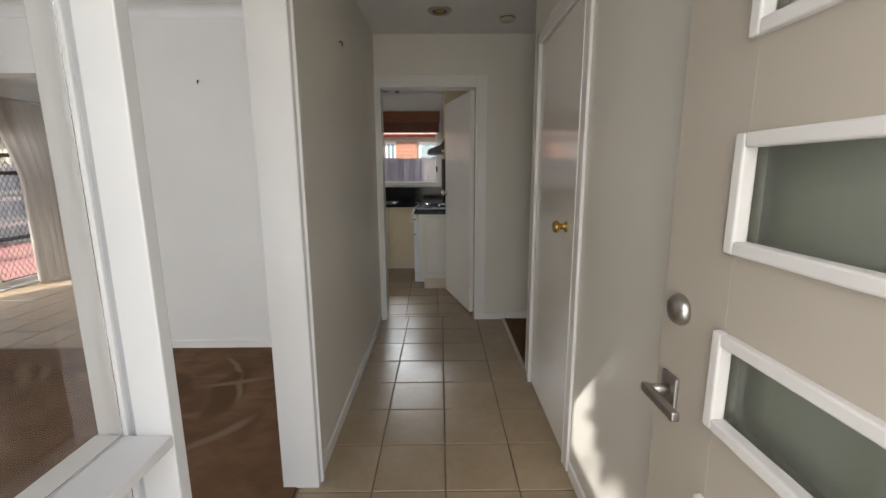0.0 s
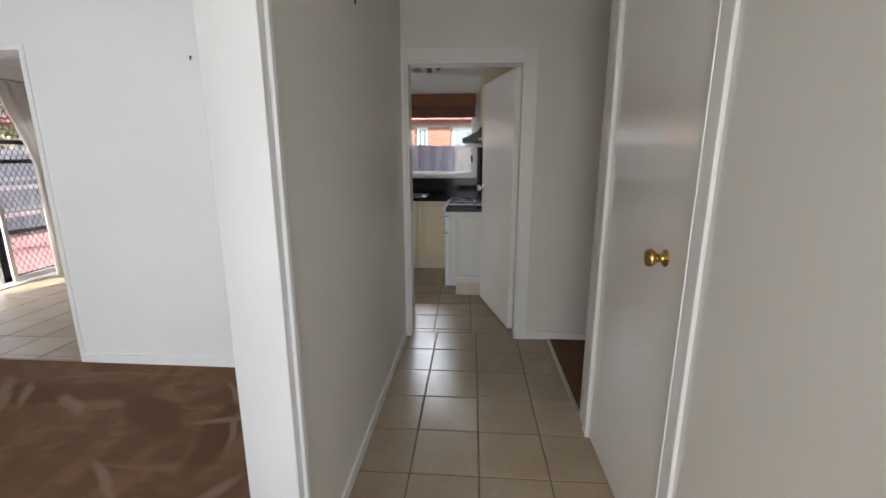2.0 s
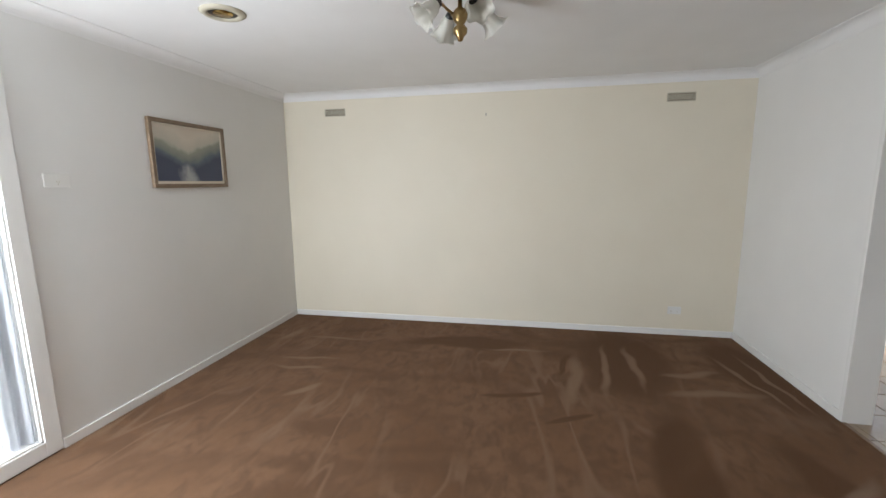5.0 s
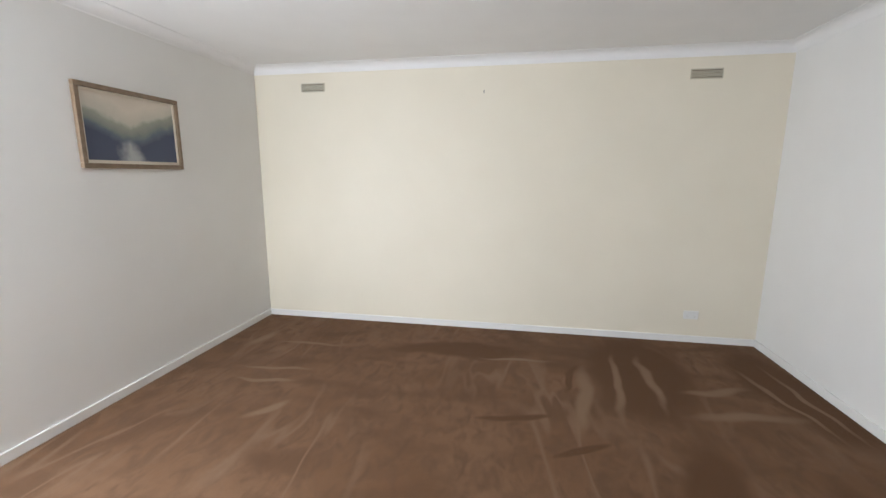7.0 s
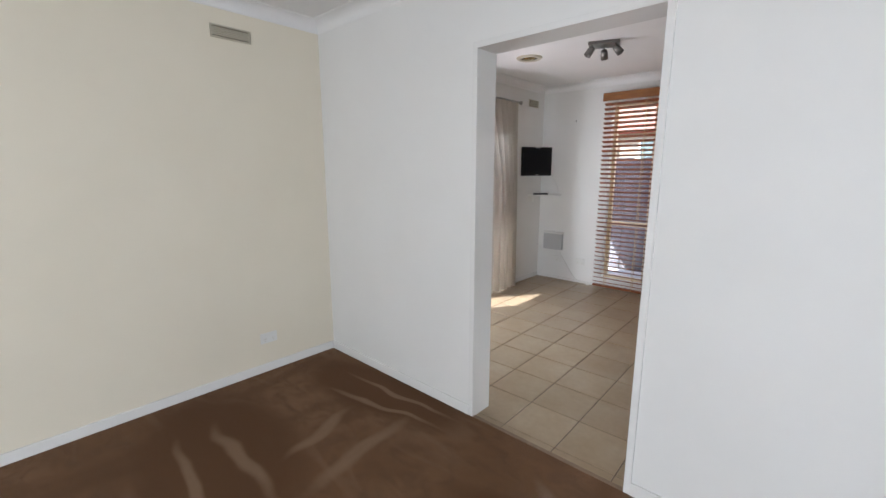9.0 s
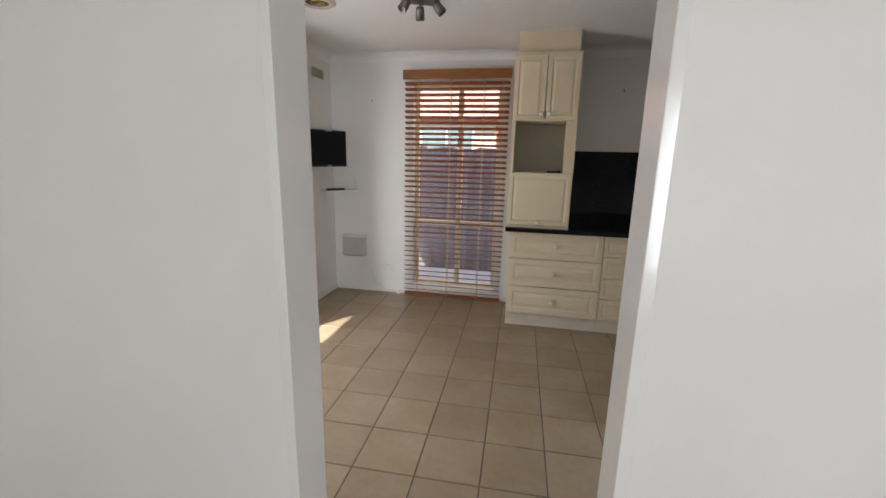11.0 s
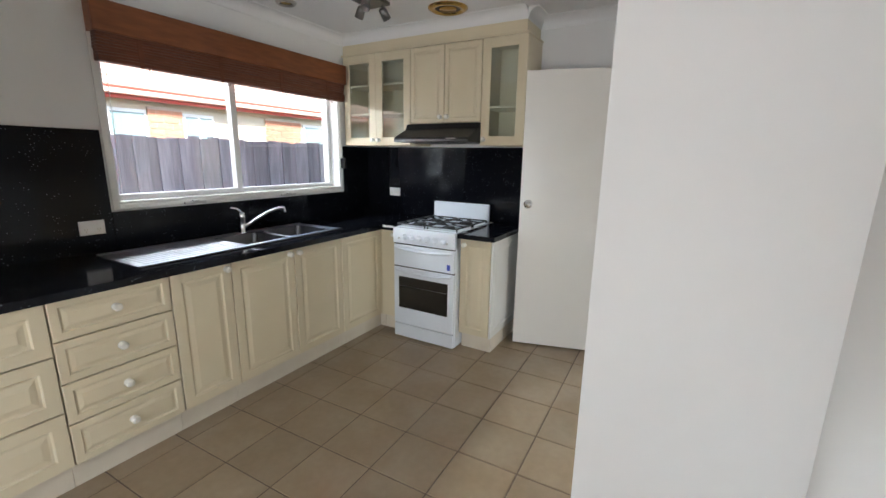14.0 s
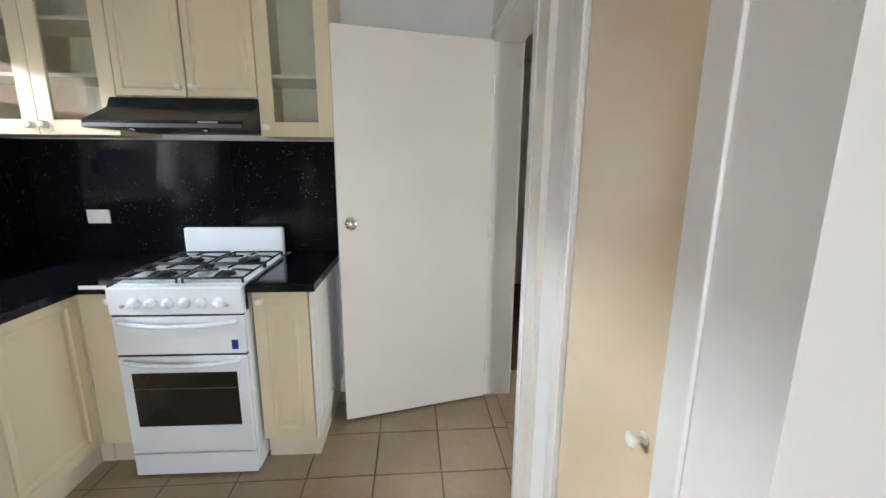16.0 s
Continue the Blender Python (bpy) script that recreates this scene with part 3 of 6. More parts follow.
# roof with eaves
bm = B()
box(bm, WX - 1.05, -0.62, SY - 0.55, KN + 0.78, TOP, TOP + 0.1)
box(bm, -0.62, 3.6, 0.3, KN + 0.78, TOP, TOP + 0.1)
struct("roof", bm, FASCIA, "flat roof slab with eaves", "roof")

# floors
struct("floor_base", box(box(B(), WX - 0.1, KE + 0.1, NY + 0.004, KN + 0.1, -0.12, -0.004), -0.281, 1.0, 0.36, 4.2, -0.13, -0.0045), GROUT, "brown grout bed under the tiles", "floor")
bm = B()
box(bm, WX, -0.67, SY, NY + 0.004, -0.1, 0.006)
box(bm, -0.67, -0.285, 0.52, NY + 0.004, -0.1, 0.0055)
box(bm, 0.915, 3.0, 3.1, 4.1, -0.1, 0.008)
struct("floor_carpet", bm, CARPET, "brown cut-pile carpet with vacuum strokes", "carpet")


# cornices, skirting, linings
def cornice(p0, p1, n, size=0.075):
    """A cove between wall and ceiling from p0 to p1; n points into the room."""
    t = B()
    prof = [(0, -size), (0.004, -size + 0.006)] + [(size - 0.008 - (size - 0.014) * math.cos(a), -size + 0.008 + (size - 0.014) * math.sin(a)) for a in [i * math.pi / 16 for i in range(1, 9)]] + [(size, -0.004), (size, 0), (0, 0)]
    ends = []
    for p in (p0, p1):
        ends.append([t.verts.new((p[0] + n[0] * a, p[1] + n[1] * a, CZ + b)) for a, b in prof])
    k = len(prof)
    for i in range(k):
        f = t.faces.new((ends[0][i], ends[0][(i + 1) % k], ends[1][(i + 1) % k], ends[1][i]))
    t.faces.new(ends[0])
    t.faces.new(ends[1][::-1])
    bmesh.ops.recalc_face_normals(t, faces=t.faces)
    return struct("trim_cornice", t, CEIL, "white plaster cove cornice", "cornice")


cornice((WX, SY), (WX, NY), (1, 0))
cornice((WX, NY), (-0.33, NY), (0, -1))
cornice((WX, SY), (-0.67, SY), (0, 1))
cornice((-0.33, NY), (-0.33, 2.05), (-1, 0))
cornice((WX, NY + 0.14), (WX, KN), (1, 0))
cornice((WX, KN), (-2.8, KN), (0, -1))
cornice((-2.3, KN), (0.4, KN), (0, -1))
cornice((KE, 4.25), (KE, 5.05), (-1, 0))
cornice((WX, NY + 0.14), (-1.28, NY + 0.14), (0, 1))
cornice((-1.28, 4.225), (-0.33, 4.225), (0, 1))
cornice((-0.33, 4.25), (KE, 4.25), (0, 1))
cornice((-1.28, NY + 0.14), (-1.28, 4.225), (-1, 0))


def skirt(x0, x1, y0, y1, hgt=0.065):
    struct("baseboard", box(B(), x0, x1, y0, y1, 0.0, hgt, 0.004), GLOSS, "white painted skirting board", "skirting")


skirt(WX, WX + 0.014, SY, NY)
skirt(WX + 0.014, OD[0] - 0.012, NY - 0.014, NY)
skirt(OD[1] + 0.012, -0.33, NY - 0.014, NY)
skirt(WX + 0.014, -2.157, SY, SY + 0.014)
skirt(-0.344, -0.33, 2.1, NY - 0.014)
skirt(-0.2, -0.188, 2.1, 4.03)
skirt(0.75, 0.93, 4.088, 4.1)
skirt(0.93, 3.0, 4.088, 4.1)
skirt(0.908, 0.92, 0.53, 2.08)
skirt(WX, -3.9, KN - 0.012, KN, 0.03)
skirt(WX, WX + 0.012, SL[1] + 0.06, KN - 0.012, 0.05)
skirt(OD[1] + 0.01, -1.28, NY + 0.14, NY + 0.152)


def lining(name, x0, x1, y0, y1, z1, along, proud=0.008, face=0.0, t=0.02):
    """Painted lining of an opening; along 'x' means that the opening is in a wall that runs along x."""
    bm = B()
    if along == "x":
        box(bm, x0, x0 + t, y0 - proud, y1 + proud, 0, z1 - t, 0.002)
        box(bm, x1 - t, x1, y0 - proud, y1 + proud, 0, z1 - t, 0.002)
        box(bm, x0, x1, y0 - proud, y1 + proud, z1 - t, z1, 0.002)
    else:
        box(bm, x0 - proud, x1 + proud, y0, y0 + t, 0, z1 - t, 0.002)
        box(bm, x0 - proud, x1 + proud, y1 - t, y1, 0, z1 - t, 0.002)
        box(bm, x0 - proud, x1 + proud, y0, y1, z1 - t, z1, 0.002)
    return struct(name, bm, GLOSS, "white gloss timber door lining", "door frame")


def architrave(u0, u1, z1, w, M, bead=True, t=0.014):
    """Three mitred boards round an opening, with a bead."""
    bm = B()
    mbox(bm, M, u0 - w, u0, 0, z1 + w, 0, t, 0.003)
    mbox(bm, M, u1, u1 + w, 0, z1 + w, 0, t, 0.003)
    mbox(bm, M, u0, u1, z1, z1 + w, 0, t - 0.001, 0.003)
    if bead:
        mbox(bm, M, u0 - 0.012, u0 - 0.002, 0, z1, 0.012, 0.0165, 0.002)
        mbox(bm, M, u1 + 0.002, u1 + 0.012, 0, z1, 0.012, 0.0165, 0.002)
    return struct("trim_architrave", bm, GLOSS, "white gloss timber architrave", "architrave")


lining("frame_lounge_opening", OD[0] - 0.015, OD[1] + 0.015, NY, NY + 0.14, 2.055, "x", 0.012, t=0.03)
lining("frame_kitchen_door", KD[0] - 0.015, KD[1] + 0.015, 4.1, 4.25, 2.065, "x", 0.004, t=0.028)
architrave(KD[0], KD[1], 2.052, 0.085, lambda u, v, d: (u, 4.1 - d, v))
architrave(KD[0], KD[1] - 0.005, 2.052, 0.05, lambda u, v, d: (u, 4.25 + d, v), False, 0.007)
architrave(-1.06, -0.565, 2.04, 0.07, lambda u, v, d: (u, 4.225 + d, v), False, 0.009)
architrave(2.17, 2.92, 2.04, 0.07, lambda u, v, d: (0.92 - d, u, v))
lining("frame_front_door", -0.235, 0.915, 0.4, 0.52, 2.215, "x", 0.01, t=0.035)
# end cap of the hall wall
bm = B()
box(bm, -0.342, -0.188, 2.015, 2.05, 0, CZ, 0.003)
box(bm, -0.19, -0.178, 2.05, 2.075, 0, CZ, 0.003)
box(bm, -0.352, -0.34, 2.05, 2.075, 0, CZ, 0.003)
struct("trim_wall_end", bm, GLOSS, "white gloss timber cap on the wall end", "trim")
struct("trim_carpet_strip", box(B(), 0.905, 0.93, 3.1, 4.088, 0, 0.012, 0.003), STRIP, "worn metal carpet edge strip", "strip")
struct("trim_threshold", box(B(), OD[0] + 0.02, OD[1] - 0.02, NY - 0.012, NY + 0.012, 0, 0.01, 0.003), SILLW, "narrow timber threshold between carpet and tiles", "strip")


# ---- hall ----
def knob_part(name, at, axis, material, parent, r=0.016, length=0.034, label=""):
    """A turned door knob with its rose."""
    prof = [(0, 0), (r * 0.95, 0), (r * 0.9, 0.003), (r * 0.5, 0.006), (r * 0.42, length * 0.4), (r * 0.7, length * 0.52), (r, length * 0.72), (r * 0.85, length * 0.92), (r * 0.4, length), (0, length)]
    return part(name, lathe(B(), prof, at, axis, 16), material, parent, label)


def front_door():
    """A white leaf with four slim obscure panes, standing open against the wall."""
    d = thing("door_front", "white painted front door with slim obscure panes, standing open", "door", (0.87, 0.53, 0))
    xs, xe, y0, y1, z1 = 0.852, 0.892, 0.53, 1.335, 2.1
    panes = [(0.205, 0.365), (0.545, 0.705), (0.885, 1.045), (1.215, 1.39), (1.565, 1.735), (1.86, 1.99)]
    pa, pb = 0.72, 1.13
    bm = B()
    box(bm, xs, xe, y0, pa, 0.012, z1, 0.002)
    box(bm, xs, xe, pb, y1, 0.012, z1, 0.002)
    z = 0.012
    for a, b in panes:
        box(bm, xs, xe, pa, pb, z, a)
        z = b
    box(bm, xs, xe, pa, pb, z, z1)
    part("leaf", bm, LEAF_SHADED, d)
    for a, b in panes:
        bm = B()
        for q in ((pa - 0.014, pa + 0.01, a - 0.014, b + 0.014), (pb - 0.01, pb + 0.014, a - 0.014, b + 0.014), (pa + 0.01, pb - 0.01, a - 0.014, a + 0.01), (pa + 0.01, pb - 0.01, b - 0.01, b + 0.014)):
            box(bm, xs - 0.014, xs + 0.012, *q, 0.004)
        part("pane_bead", bm, WALL, d, "white moulded glazing bead")
        part("pane", box(B(), xs + 0.014, xs + 0.02, pa, pb, a, b), OBSC, d, "grey-green obscure glass")
    part("deadbolt", lathe(B(), [(0, 0), (0.033, 0), (0.034, 0.006), (0.03, 0.014), (0.024, 0.02), (0.014, 0.023), (0, 0.023)], (xs, 1.265, 1.055), (-1, 0, 0), 28), NICKEL, d, "round satin nickel deadbolt")
    bm = B()
    box(bm, xs - 0.009, xs, 1.245, 1.30, 0.835, 0.905, 0.003)
    rod(bm, (xs, 1.272, 0.87), (xs - 0.05, 1.272, 0.87), 0.011, n=16)
    box(bm, xs - 0.062, xs - 0.045, 1.16, 1.288, 0.86, 0.88, 0.004)
    part("lever_handle", bm, NICKEL, d, "square satin nickel lever on a plate")
    for z in (0.25, 1.05, 1.8):
        part("hinge", rod(B(), (0.9, 0.53, z - 0.05), (0.9, 0.53, z + 0.05), 0.008, n=10), NICKEL, d)


def entry_screen():
    """Fixed timber screen with glass, left of the front doorway."""
    s = thing("glazed_screen", "white painted timber glazed screen beside the entrance", "screen", (-0.27, 0.9, 0))
    x0, x1 = -0.387, -0.225
    part("post", box(B(), -0.303, x1, 1.225, 1.262, 0, CZ, 0.003), GLOSS, s)
    part("stile", box(B(), x0, -0.321, 1.228, 1.262, 0, CZ, 0.003), GLOSS, s)
    part("groove", box(B(), -0.323, -0.301, 1.238, 1.258, 0.0, CZ), GPLAST, s, "grey recessed joint")
    part("post", box(B(), x0, x1, 0.52, 0.58, 0, CZ, 0.003), GLOSS, s)
    part("rail", box(B(), -0.328, x1, 0.58, 1.224, 0.775, 0.8, 0.002), GLOSS, s, "white painted sill rail")
    part("rail", box(B(), x0, -0.332, 0.58, 1.224, 0.775, 0.803, 0.002), GLOSS, s, "white painted sill rail")
    part("rail", box(B(), -0.35, -0.26, 0.58, 1.224, 0.0, 0.08, 0.003), GLOSS, s)
    part("rail", box(B(), -0.35, -0.26, 0.58, 1.224, 2.35, CZ, 0.003), GLOSS, s)
    for a, b in ((0.08, 0.775), (0.803, 2.35)):
        g = part("pane", box(B(), -0.332, -0.328, 0.58, 1.225, a, b), GLASS, s)
        g.visible_shadow = False


def hall_cupboard_door():
    d = thing("door_cupboard", "white gloss flush cupboard door with a brass knob, closed", "door", (0.935, 2.545, 0))
    part("leaf", box(B(), 0.922, 0.957, 2.175, 2.915, 0.012, 2.034, 0.002), DOORP, d)
    knob_part("knob", (0.922, 2.325, 1.092), (-1, 0, 0), BRASS, d, 0.03, 0.062, "round polished brass knob")
    for z in (0.22, 1.8):
        part("hinge", rod(B(), (0.92, 2.918, z - 0.04), (0.92, 2.918, z + 0.04), 0.006, n=8), GLOSS, d)


def kitchen_door():
    """The leaf of the hall door, swung into the kitchen."""
    a = math.degrees(math.atan2(5.05 - 4.246, 0.416 - 0.632))
    d = thing("door_kitchen", "white gloss flush door with a chrome knob, half open", "door", (0.636, 4.262, 0), turn=a)
    part("leaf", box(B(), 0.0, 0.825, -0.018, 0.018, 0.014, 2.04, 0.002), DOORK, d, local=True)
    for s in (1, -1):
        prof = [(0, 0), (0.03, 0), (0.03, 0.005), (0.013, 0.01), (0.012, 0.03), (0.026, 0.036), (0.031, 0.05), (0.024, 0.063), (0, 0.066)]
        part("knob", lathe(B(), prof, (0.765, 0.018 * s, 1.115), (0, s, 0), 20), CHROME, d, "round chrome door knob", local=True)
    for z in (0.22, 1.05, 1.82):
        part("hinge", rod(B(), (-0.004, 0.018, z - 0.045), (-0.004, 0.018, z + 0.045), 0.007, n=8), GLOSS, d, local=True)


def pantry_door():
    d = thing("door_pantry", "cream gloss flush pantry door with a cream knob, closed", "door", (-0.81, 4.23, 0))
    part("leaf", box(B(), -1.055, -0.57, 4.18, 4.215, 0.012, 2.034, 0.002), PANTRY, d)
    knob_part("knob", (-1.0, 4.215, 0.9), (0, 1, 0), KNOB, d, 0.017, 0.036, "small cream knob")


def wall_hook(x, y, z, axis):
    v = Vector(axis)
    p = Vector((x, y, z))
    bm = tube(B(), [p, p + v * 0.014, p + v * 0.016 + Vector((0, 0, -0.02))], 0.0035, 6)
    single("picture_hook", bm, BLACKM, "small dark metal picture hook on the painted wall", "hook", at=(x, y, z))


def round_vent(x, y, r, rim, label, name="ceiling_vent"):
    t = thing(name, label, "vent", (x, y, CZ - 0.02), group="round ceiling vents")
    part("rim", lathe(B(), [(r * 0.62, 0.0), (r * 0.68, -0.012), (r * 0.85, -0.012), (r, 0.0), (r, 0.004)], (x, y, CZ - 0.003), n=32), rim, t)
    part("well", lathe(B(), [(r * 0.64, -0.002), (r * 0.5, 0.0015), (0, 0.0015)], (x, y, CZ - 0.003), n=32), VENTD, t, "dark inside of the vent")
    part("damper", lathe(B(), [(0, -0.008), (r * 0.42, -0.007), (r * 0.45, -0.003), (0, -0.002)], (x, y, CZ - 0.003), n=32), BRASS, t)


def smoke_alarm(x, y):
    t = thing("smoke_alarm", "yellowed white round smoke alarm on the ceiling", "smoke alarm", (x, y, CZ - 0.04))
    part("base", lathe(B(), [(0, 0), (0.062, 0), (0.062, -0.01), (0, -0.01)], (x, y, CZ), n=28), VENTM, t)
    part("cover", lathe(B(), [(0.055, -0.01), (0.054, -0.03), (0.045, -0.038), (0.02, -0.04), (0, -0.04)], (x, y, CZ), n=28), VENTM, t)
    part("grille", lathe(B(), [(0.0555, -0.014), (0.0562, -0.016), (0.0562, -0.02), (0.0555, -0.022)], (x, y, CZ), n=28), VENTD, t)


front_door()
entry_screen()
hall_cupboard_door()
kitchen_door()
pantry_door()
wall_hook(-0.2, 2.87, 2.04, (1, 0, 0))
wall_hook(-1.33, NY, 1.97, (0, -1, 0))
wall_hook(WX, 1.13, 2.17, (1, 0, 0))
wall_hook(-4.25, KN, 2.02, (0, -1, 0))
wall_hook(-1.86, KN, 2.1, (0, -1, 0))
round_vent(0.35, 3.59, 0.085, NICKEL, "small dark round vent in the hall ceiling")
smoke_alarm(0.84, 3.7)


# ---- lounge ----
def wall_vent(M, u0, u1, v0, v1, label):
    c = M((u0 + u1) / 2, v0, 0)
    t = thing("wall_vent", label, "vent", c, group="wall vents")
    part("backing", mbox(B(), M, u0 + 0.008, u1 - 0.008, v0 + 0.008, v1 - 0.008, 0, 0.003), VENTD, t)
    bm = B()
    for q in ((u0, u1, v0, v0 + 0.01), (u0, u1, v1 - 0.01, v1), (u0, u0 + 0.01, v0 + 0.01, v1 - 0.01), (u1 - 0.01, u1, v0 + 0.01, v1 - 0.01)):
        mbox(bm, M, *q, 0, 0.01, 0.002)
    part("frame", bm, VENTM, t)
    n = 5
    for i in range(n):
        v = v0 + 0.014 + (v1 - v0 - 0.028) * (i + 0.5) / n
        part("slat", mbox(B(), M, u0 + 0.01, u1 - 0.01, v - 0.0036, v + 0.0036, 0.003, 0.009, 0.001), VENTM, t)


MW = lambda u, v, d: (WX + d, u, v)
wall_vent(MW, 2.773, 3.009, 2.208, 2.284, "beige slotted plastic wall vent below the cornice")
wall_vent(MW, -0.583, -0.353, 2.208, 2.284, "beige slotted plastic wall vent below the cornice")
wall_vent(MW, 6.38, 6.6, 2.19, 2.275, "beige slotted plastic wall vent above the television")
round_vent(-2.60, 2.49, 0.12, VENTM, "round cream ceiling vent with a dark brass-coloured middle")
round_vent(-2.64, -0.14, 0.12, VENTM, "round cream ceiling vent with a dark brass-coloured middle")


def ceiling_light(x, y):
    """A brass fitting with three fluted tulip shades."""
    t = thing("ceiling_light", "brass ceiling light with four frosted fluted tulip shades", "ceiling light", (x, y, CZ - 0.25))
    part("canopy", lathe(B(), [(0, 0), (0.07, 0), (0.072, -0.012), (0.045, -0.03), (0.02, -0.036), (0, -0.036)], (x, y, CZ), n=24), OLDBRASS, t)
    part("stem", lathe(B(), [(0, -0.03), (0.011, -0.03), (0.011, -0.1), (0.03, -0.115), (0.042, -0.14), (0.03, -0.165), (0.018, -0.18), (0.036, -0.2), (0.034, -0.22), (0.018, -0.238), (0.012, -0.255), (0, -0.26)], (x, y, CZ), n=24), OLDBRASS, t)
    for k in range(4):
        a = radians(90 * k + 35)
        c, s = math.cos(a), math.sin(a)
        pts = [(x + c * r, y + s * r, CZ + z) for r, z in ((0.03, -0.14), (0.07, -0.12), (0.1, -0.1), (0.125, -0.105))]
        part("arm", tube(B(), pts, 0.007), OLDBRASS, t)
        ax = Vector((c * 0.75, s * 0.75, -0.66)).normalized()
        at = Vector(pts[-1])
        part("lamp_holder", lathe(B(), [(0, -0.02), (0.02, -0.02), (0.024, 0.012), (0, 0.012)], at, ax, 14), BLACKM, t)
        tm = B()
        n = 36
        rings = []
        for j, (r, z) in enumerate([(0.022, 0.0), (0.034, 0.02), (0.04, 0.045), (0.043, 0.07), (0.058, 0.095), (0.07, 0.105)]):
            w = 0.0 if j < 3 else (j - 2) * 0.045
            rings.append([tm.verts.new(((r * (1 + w * math.cos(6 * i * 2 * math.pi / n))) * math.cos(i * 2 * math.pi / n), (r * (1 + w * math.cos(6 * i * 2 * math.pi / n))) * math.sin(i * 2 * math.pi / n), z)) for i in range(n)])
        for p, q in zip(rings, rings[1:]):
            for i in range(n):
                f = tm.faces.new((p[i], p[(i + 1) % n], q[(i + 1) % n], q[i]))
                f.smooth = True
        bmesh.ops.solidify(tm, geom=tm.faces[:], thickness=0.003)
        bmesh.ops.transform(tm, matrix=Matrix.Translation(at) @ ax.to_track_quat("Z", "Y").to_matrix().to_4x4(), verts=tm.verts)
        part("shade", tm, FROST, t, "frosted white fluted glass shade")


ceiling_light(-2.605, 1.2)


def picture():
    t = thing("picture", "framed misty mountain lake landscape in a dark wooden frame", "picture", (-3.33, SY, 1.485))
    x0, x1, z0, z1, y = -3.70, -2.955, 1.485, 1.98, SY
    bm = B()
    w = 0.03
    for q in ((x0, x1, z0, z0 + w), (x0, x1, z1 - w, z1), (x0, x0 + w, z0 + w, z1 - w), (x1 - w, x1, z0 + w, z1 - w)):
        box(bm, q[0], q[1], y + 0.001, y + 0.028, q[2], q[3], 0.004)
    part("frame", bm, FRAMEW, t)
    bm = B()
    for q in ((x0 + w, x1 - w, z0 + w, z0 + w + 0.02), (x0 + w, x1 - w, z1 - w - 0.012, z1 - w), (x0 + w, x0 + w + 0.012, z0 + w, z1 - w), (x1 - w - 0.012, x1 - w, z0 + w, z1 - w)):
        box(bm, q[0], q[1], y + 0.003, y + 0.016, q[2], q[3])
    part("mount", bm, MATB, t)
    part("painting", box(B(), x0 + w, x1 - w, y + 0.002, y + 0.01, z0 + w, z1 - w), PAINTG, t)


picture()


def plate(name, M, u0, u1, v0, v1, rockers, label, category="socket", material=WPLAST):
    c = M((u0 + u1) / 2, v0, 0)
    t = thing(name, label, category, c)
    part("plate", mbox(B(), M, u0, u1, v0, v1, 0, 0.009, 0.003), material, t)
    for i in range(rockers):
        u = u0 + (u1 - u0) * (i + 0.5) / rockers
        part("switch", mbox(B(), M, u - 0.007, u + 0.007, v1 - 0.028, v1 - 0.012, 0.009, 0.012, 0.002), material, t)
        bm = B()
        for du, dv in ((-0.006, 0.03), (0.006, 0.03), (0, 0.018)):
            mbox(bm, M, u + du - 0.0015, u + du + 0.0015, v0 + dv - 0.004, v0 + dv + 0.004, 0.0085, 0.0096)
        part("socket_holes", bm, VENTM, t)
    return t


plate("power_point", MW, 2.91, 3.03, 0.215, 0.29, 2, "white double power point low on the cream wall")
plate("light_switch", lambda u, v, d: (u, SY + d, v), -2.41, -2.27, 1.5, 1.575, 1, "white switch plate beside the curtain", "switch")
plate("power_point", lambda u, v, d: (u, KN - d, v), -4.16, -4.04, 0.235, 0.31, 2, "white power point low on the white wall")
plate("power_point", lambda u, v, d: (u, KN - d, v), -4.47, -4.36, 0.235, 0.305, 1, "white power point below the grey box")


def sheer_curtain():
    t = thing("sheer_curtain", "white sheer net curtain drawn across the tall window", "curtain", (-1.42, SY - 0.03, 0.118))
    bm = B()
    x0, x1, n, m = -2.052, -0.778, 240, 14
    rows = []
    for j in range(m + 1):
        z = 0.118 + (2.03 - 0.118) * j / m
        k = 1 - 0.4 * j / m
        rows.append([bm.verts.new((x0 + (x1 - x0) * i / n, SY - 0.036 + k * (0.02 * math.sin(i * 0.47 + 0.8 * math.sin(i * 0.09)) + 0.008 * math.sin(i * 0.17 + 1.0 + 0.6 * k)), z)) for i in range(n + 1)])
    for a, b in zip(rows, rows[1:]):
        for i in range(n):
            f = bm.faces.new((a[i], a[i + 1], b[i + 1], b[i]))
            f.smooth = True
    part("cloth", bm, SHEER, t)
    part("heading", box(B(), x0, x1, SY - 0.042, SY - 0.018, 2.01, 2.036, 0.004), RAILW, t)
    part("rail", rod(B(), (x0 - 0.006, SY - 0.03, 2.046), (x1 + 0.006, SY - 0.03, 2.046), 0.009), RAILW, t)


